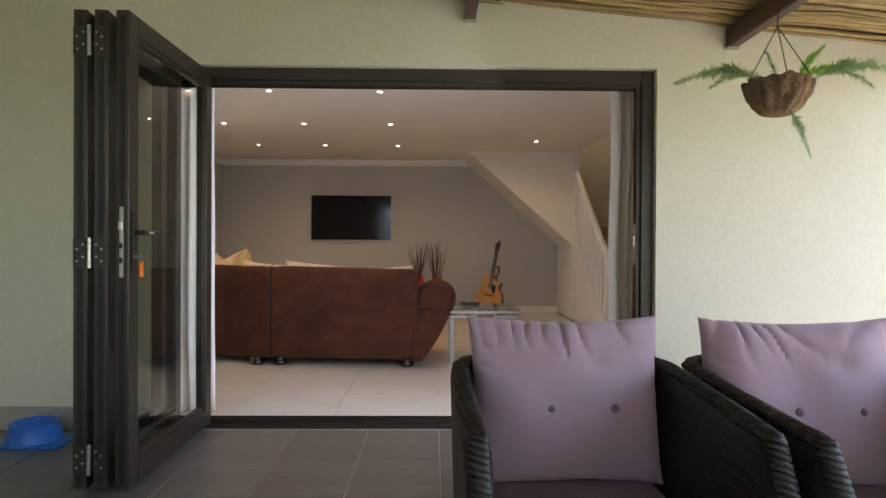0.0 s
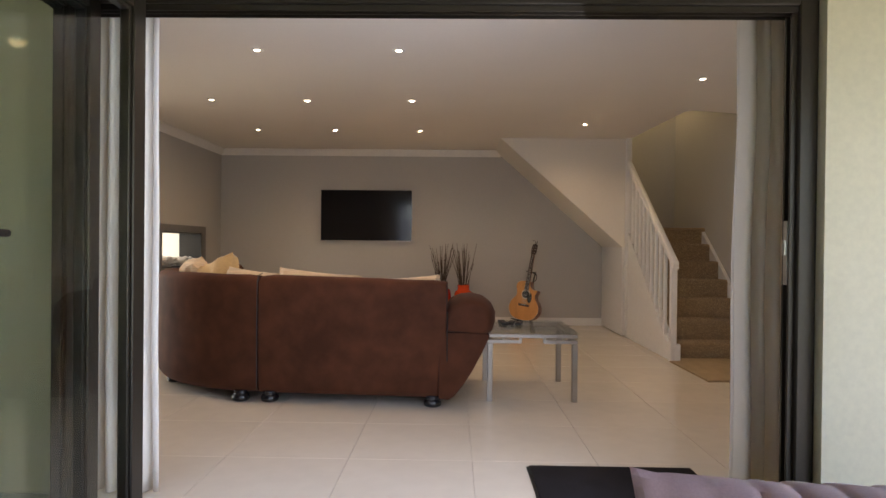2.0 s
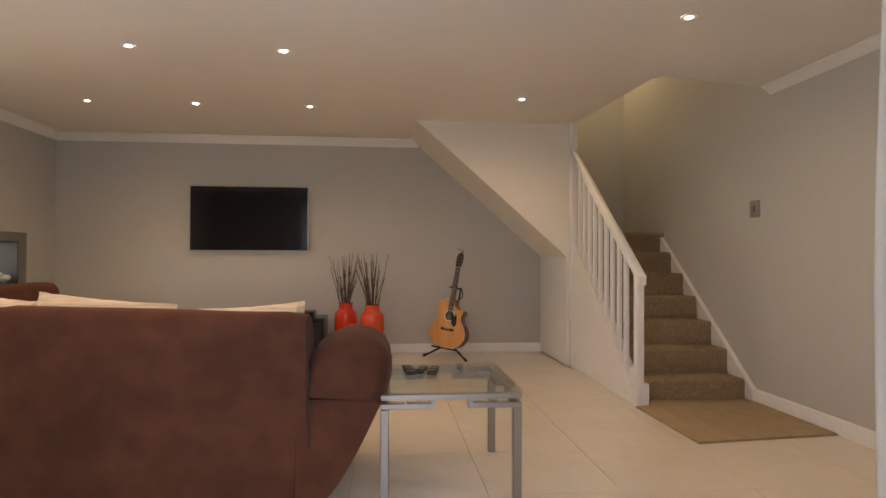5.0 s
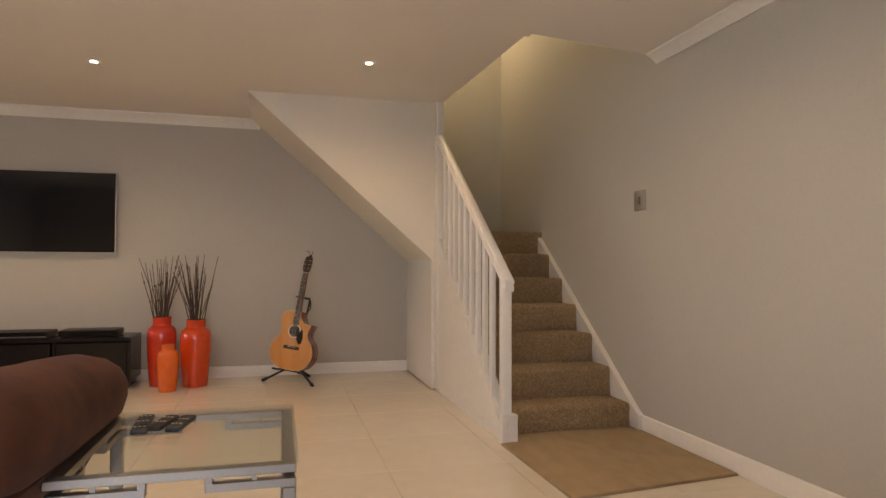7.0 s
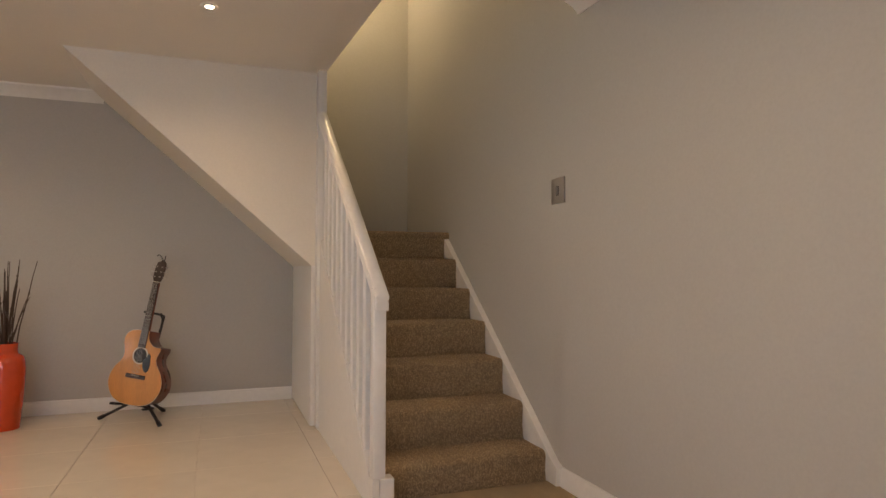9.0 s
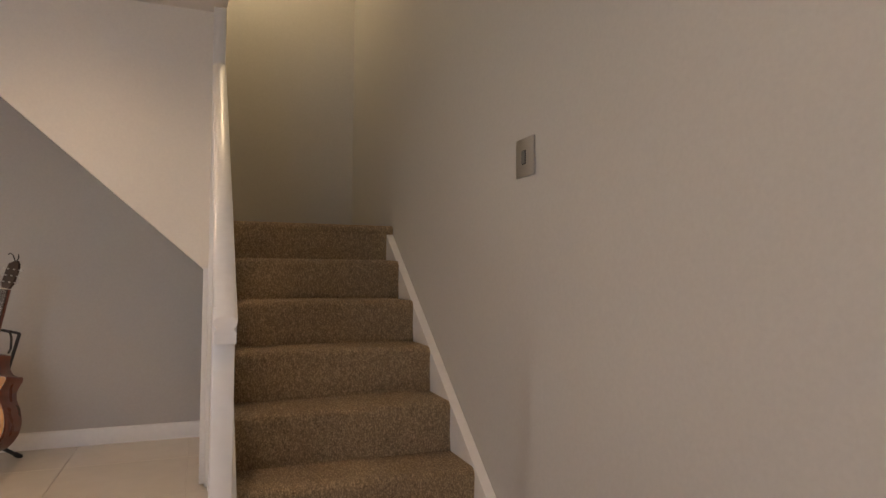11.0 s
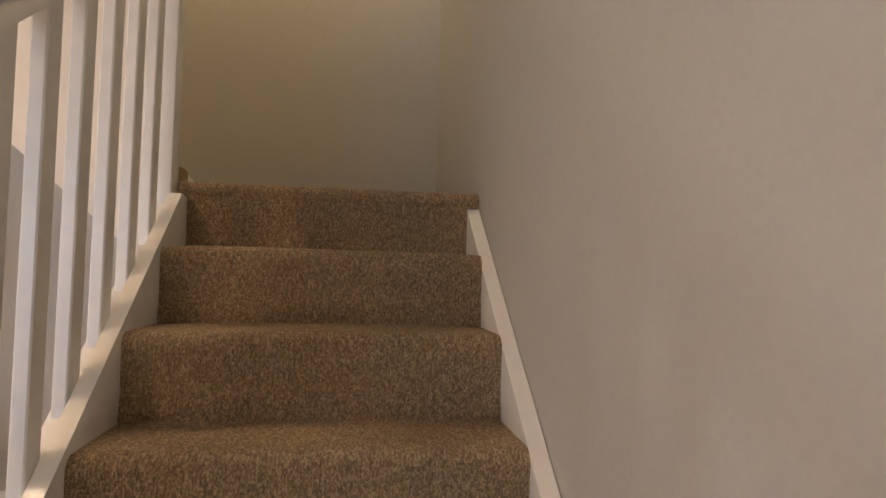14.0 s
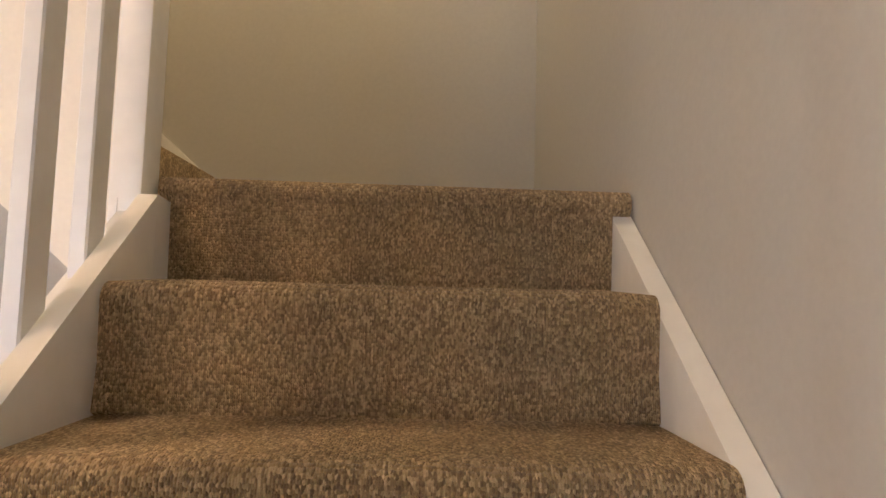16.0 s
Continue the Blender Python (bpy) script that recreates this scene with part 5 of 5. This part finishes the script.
    for bx in (-0.058, 0.125):
        bm = bmesh.new()
        bmesh.ops.create_uvsphere(bm, u_segments=16, v_segments=10, radius=0.0115, matrix=m @ Matrix.Translation((bx, -0.101, -0.018)) @ Matrix.Diagonal((1, 0.6, 1, 1)))
        part("button", bm, M_LILACD, back)
    return ch


build_chair(0.0, 0.0, "patio armchairs")
build_chair(0.695, -0.03, "patio armchairs")


def build_door_mat():
    d = thing("door_mat", (0.80, 4.38, 0.002), "dark coir door mat lying inside the patio door", "door mat")
    boxpart("backing", (0.40, 1.19, 4.15, 4.61, 0.0025, 0.006), M_RUBBER, d, 0.001)
    bm = bmesh.new()
    box(bm, 0.412, 1.178, 4.162, 4.598, 0.006, 0.018, bevel=0.004, seg=2)
    part("cover", bm, M_DOORMAT, d, "short dark coir cover")


build_door_mat()


def build_bowl():
    b = thing("pet_bowl", (-1.95, 3.70, 0), "blue plastic pet bowl on a blue tray by the wall", "pet bowl")
    x, y = -1.945, 3.68
    bm = bmesh.new()
    lathe(bm, [(0.135, 0.016), (0.130, 0.03), (0.112, 0.098), (0.114, 0.108), (0.106, 0.110), (0.101, 0.104), (0.088, 0.05), (0.03, 0.042)], x, y, 36)
    part("bowl", bm, M_BLUE, b, sharp=50)
    bm = bmesh.new()
    box(bm, x - 0.17, x + 0.19, y - 0.13, y + 0.13, 0.0, 0.016, bevel=0.006, seg=2)
    part("tray", bm, M_BLUE, b)


build_bowl()


def build_hanging_basket():
    x, y, zr = 1.21, 2.27, 1.555
    b = thing("hanging_basket", (x, y, 1.41), "hanging bark-lined basket with a fern, on three thin chains", "hanging basket")
    n = 72
    rings = []
    for r, z in ((0.015, 1.434), (0.036, 1.434), (0.052, 1.442), (0.070, 1.462), (0.078, 1.480), (0.090, 1.500), (0.098, 1.530), (0.100, 1.546), (0.094, 1.554), (0.086, 1.546), (0.078, 1.525), (0.02, 1.520)):
        ring = []
        for j in range(n):
            a = 6.28318 * j / n
            lump = 0.90 + 0.20 * noise.noise(Vector((math.cos(a) * 2.4, math.sin(a) * 2.4, z * 9))) + 0.24 * abs(math.sin(a * 5 + 2.2 * noise.noise(Vector((a, z * 14, 2))))) ** 0.6 + 0.05 * noise.noise(Vector((math.cos(a) * 9, math.sin(a) * 9, z * 40)))
            ring.append((x + r * lump * math.cos(a), y + r * lump * math.sin(a), z + 0.012 * noise.noise(Vector((math.cos(a) * 3, math.sin(a) * 3, 4))) * (z > 1.45)))
        rings.append(ring)
    bm = bmesh.new()
    loft(bm, rings)
    part("basket", bm, M_BARK, b, "rough bark and coir basket", sharp=80)
    hook = Vector((x - 0.004, y, 1.738))
    for a in (math.pi * 1.0, math.pi * 1.78, math.pi * 0.22):
        p = Vector((x + 0.098 * math.cos(a), y + 0.098 * math.sin(a), zr))
        bm = bmesh.new()
        k = 26
        for i in range(k):
            q0, q1 = p + (hook - p) * i / k, p + (hook - p) * (i + 1.15) / k
            tube(bm, [q0 + Vector((0.0016 * (i % 2), 0.0016 * ((i + 1) % 2), 0)), q1], 0.0018, 5)
        part("chain", bm, M_BLACKM, b)
    bm = bmesh.new()
    ztop = 2.012
    k = 75
    for i in range(k):
        q0 = hook + (Vector((x + 0.005, y, ztop)) - hook) * i / k
        q1 = hook + (Vector((x + 0.005, y, ztop)) - hook) * (i + 1.15) / k
        tube(bm, [q0 + Vector((0.0016 * (i % 2), 0.0016 * ((i + 1) % 2), 0)), q1], 0.0018, 5)
    part("chain", bm, M_BLACKM, b)
    rnd = random.Random(8)

    def frond(pts, width, material, count):
        bm = bmesh.new()
        ps = [Vector(p) for p in pts]
        line = []
        m = len(ps) - 1
        for i in range(count):
            f = i / (count - 1) * m
            k = min(int(f), m - 1)
            t = f - k
            p0, p1, p2, p3 = ps[max(k - 1, 0)], ps[k], ps[k + 1], ps[min(k + 2, m)]
            line.append(0.5 * ((2 * p1) + (p2 - p0) * t + (2 * p0 - 5 * p1 + 4 * p2 - p3) * t * t + (3 * p1 - p0 - 3 * p2 + p3) * t ** 3))
        tube(bm, line[::4] + [line[-1]], 0.0022, 5, 0.0006)
        for i, p in enumerate(line):
            f = i / (count - 1)
            if f < 0.08:
                continue
            d = (line[min(i + 1, count - 1)] - line[max(i - 1, 0)]).normalized()
            w = width * min(1.0, (f - 0.05) * 4) * (1 - 0.75 * f ** 2.2)
            for q in range(8):
                a = rnd.uniform(0, 6.283)
                u = d.cross(Vector((0, 0, 1)) if abs(d.z) < 0.9 else Vector((1, 0, 0))).normalized()
                v = u.cross(d)
                o = (u * math.cos(a) + v * math.sin(a) * 0.7 + d * 0.4).normalized()
                L = w * rnd.uniform(0.55, 1.3)
                side = o.cross(d).normalized() * L * 0.075
                e = p + o * L
                mid = p + o * L * 0.5
                vs = [bm.verts.new(c) for c in (p, mid + side, e, mid - side)]
                bm.faces.new(vs)
        part("frond", bm, material, b, sharp=180)

    c = Vector((x, y, 1.545))
    frond([c + Vector((-0.064, 0.000, 0.000)), c + Vector((-0.154, -0.013, 0.039)), c + Vector((-0.256, -0.026, 0.024)), c + Vector((-0.371, -0.038, -0.017))], 0.036, M_FERN, 90)
    frond([c + Vector((-0.051, -0.038, 0.000)), c + Vector((-0.141, -0.064, 0.013)), c + Vector((-0.218, -0.077, -0.007)), c + Vector((-0.275, -0.090, -0.044))], 0.026, M_FERN, 60)
    frond([c + Vector((0.026, 0.026, 0.000)), c + Vector((0.006, 0.038, 0.055)), c + Vector((-0.015, 0.038, 0.105)), c + Vector((-0.026, 0.038, 0.121))], 0.018, M_FERN, 50)
    frond([c + Vector((0.051, 0.000, 0.000)), c + Vector((0.090, 0.000, 0.055)), c + Vector((0.122, 0.000, 0.094)), c + Vector((0.160, 0.000, 0.130))], 0.022, M_FERNL, 90)
    frond([c + Vector((0.064, 0.038, 0.006)), c + Vector((0.154, 0.064, 0.061)), c + Vector((0.256, 0.077, 0.077)), c + Vector((0.358, 0.077, 0.079))], 0.024, M_FERNL, 90)
    frond([c + Vector((0.090, -0.026, 0.000)), c + Vector((0.179, -0.038, 0.044)), c + Vector((0.282, -0.051, 0.050)), c + Vector((0.422, -0.064, 0.013))], 0.038, M_FERN, 100)
    frond([c + Vector((0.090, -0.038, 0.000)), c + Vector((0.166, -0.064, 0.028)), c + Vector((0.230, -0.077, 0.000)), c + Vector((0.269, -0.090, -0.039))], 0.028, M_FERN, 70)
    frond([c + Vector((-0.006, -0.077, -0.110)), c + Vector((0.000, -0.115, -0.154)), c + Vector((0.013, -0.128, -0.209)), c + Vector((0.038, -0.128, -0.275))], 0.024, M_FERN, 70)
    b.location, b.scale = (1.557, 2.97, 1.555), (1.21, 1.21, 1.21)


build_hanging_basket()


# ---- reeds, tiles: pieces last ----
def build_reeds():
    rnd = random.Random(21)
    meshes = []
    for k in range(12):
        bm = bmesh.new()
        bend = [(-1.45 + 0.29 * q, rnd.uniform(-0.014, 0.014), rnd.uniform(-0.010, 0.010)) for q in range(11)]
        tube(bm, bend, rnd.uniform(0.009, 0.016), 7, rnd.uniform(0.006, 0.011))
        meshes.append(mesh_of("reed", bm, M_REED))
    tilt = math.degrees(math.atan(ROOF_A))
    y = YO - 0.012
    i = 0
    while y > 1.15:
        for x in (-0.9, 1.62):
            ob = new("reed", meshes[rnd.randrange(12)])
            xx = x + rnd.uniform(-0.1, 0.1)
            ob.matrix_basis = pose(xx, y, roof_z(xx) + 0.012 + rnd.uniform(-0.010, 0.014), rnd.uniform(0, 360), tilt * -1 + rnd.uniform(-0.7, 0.7), rnd.uniform(-1.3, 1.3))
            ob.parent = ROOF
        y -= rnd.uniform(0.018, 0.024)
    # the rest of the roof, farther from the door, as one piece
    bm = bmesh.new()
    yy = 1.15
    while yy > -3.2:
        for x in (-1.65, 1.0):
            tube(bm, [(x - 1.95, yy, roof_z(x - 1.95) + 0.012), (x, yy + rnd.uniform(-0.01, 0.01), roof_z(x) + 0.010), (x + 1.95, yy, roof_z(x + 1.95) + 0.012)], 0.012, 6)
        yy -= 0.023
    part("reeds", bm, M_REED, ROOF)["kind"] = "stuff"


build_reeds()


def tile_floor(parent, name, xs, ys, z, material, gap, thick=0.008):
    cache = {}
    for x0, x1 in zip(xs, xs[1:]):
        for y0, y1 in zip(ys, ys[1:]):
            w, d = round(x1 - x0 - gap, 4), round(y1 - y0 - gap, 4)
            if (w, d) not in cache:
                bm = bmesh.new()
                b = 0.0012
                lo = [(-w / 2, -d / 2, -thick), (w / 2, -d / 2, -thick), (w / 2, d / 2, -thick), (-w / 2, d / 2, -thick)]
                mi = [(p[0], p[1], -b) for p in lo]
                hi = [(p[0] * (1 - 2 * b / w), p[1] * (1 - 2 * b / d), 0) for p in lo]
                loft(bm, [lo, mi, hi])
                cache[(w, d)] = mesh_of(name, bm, material, smooth=False)
            ob = new(name, cache[(w, d)])
            ob.location = ((x0 + x1) / 2, (y0 + y1) / 2, z)
            ob.parent = parent


P = 0.613
tile_floor(FLOOR, "tile", [XL - 0.27] + [0.142 + P * k for k in range(-5, 5)] + [XR], [4.06] + [7.14 + P * k for k in range(-4, 5)] + [YB], 0.002, M_TILE, 0.002)
tile_floor(PAVING, "paving_tile", [-3.39] + [0.17 + 0.4 * k for k in range(-8, 15)] + [6.19], [-3.1, -2.1, -1.1, -0.1, 0.9, 1.9, 2.9, YO - 0.001], 0.0, M_PTILE, 0.006)
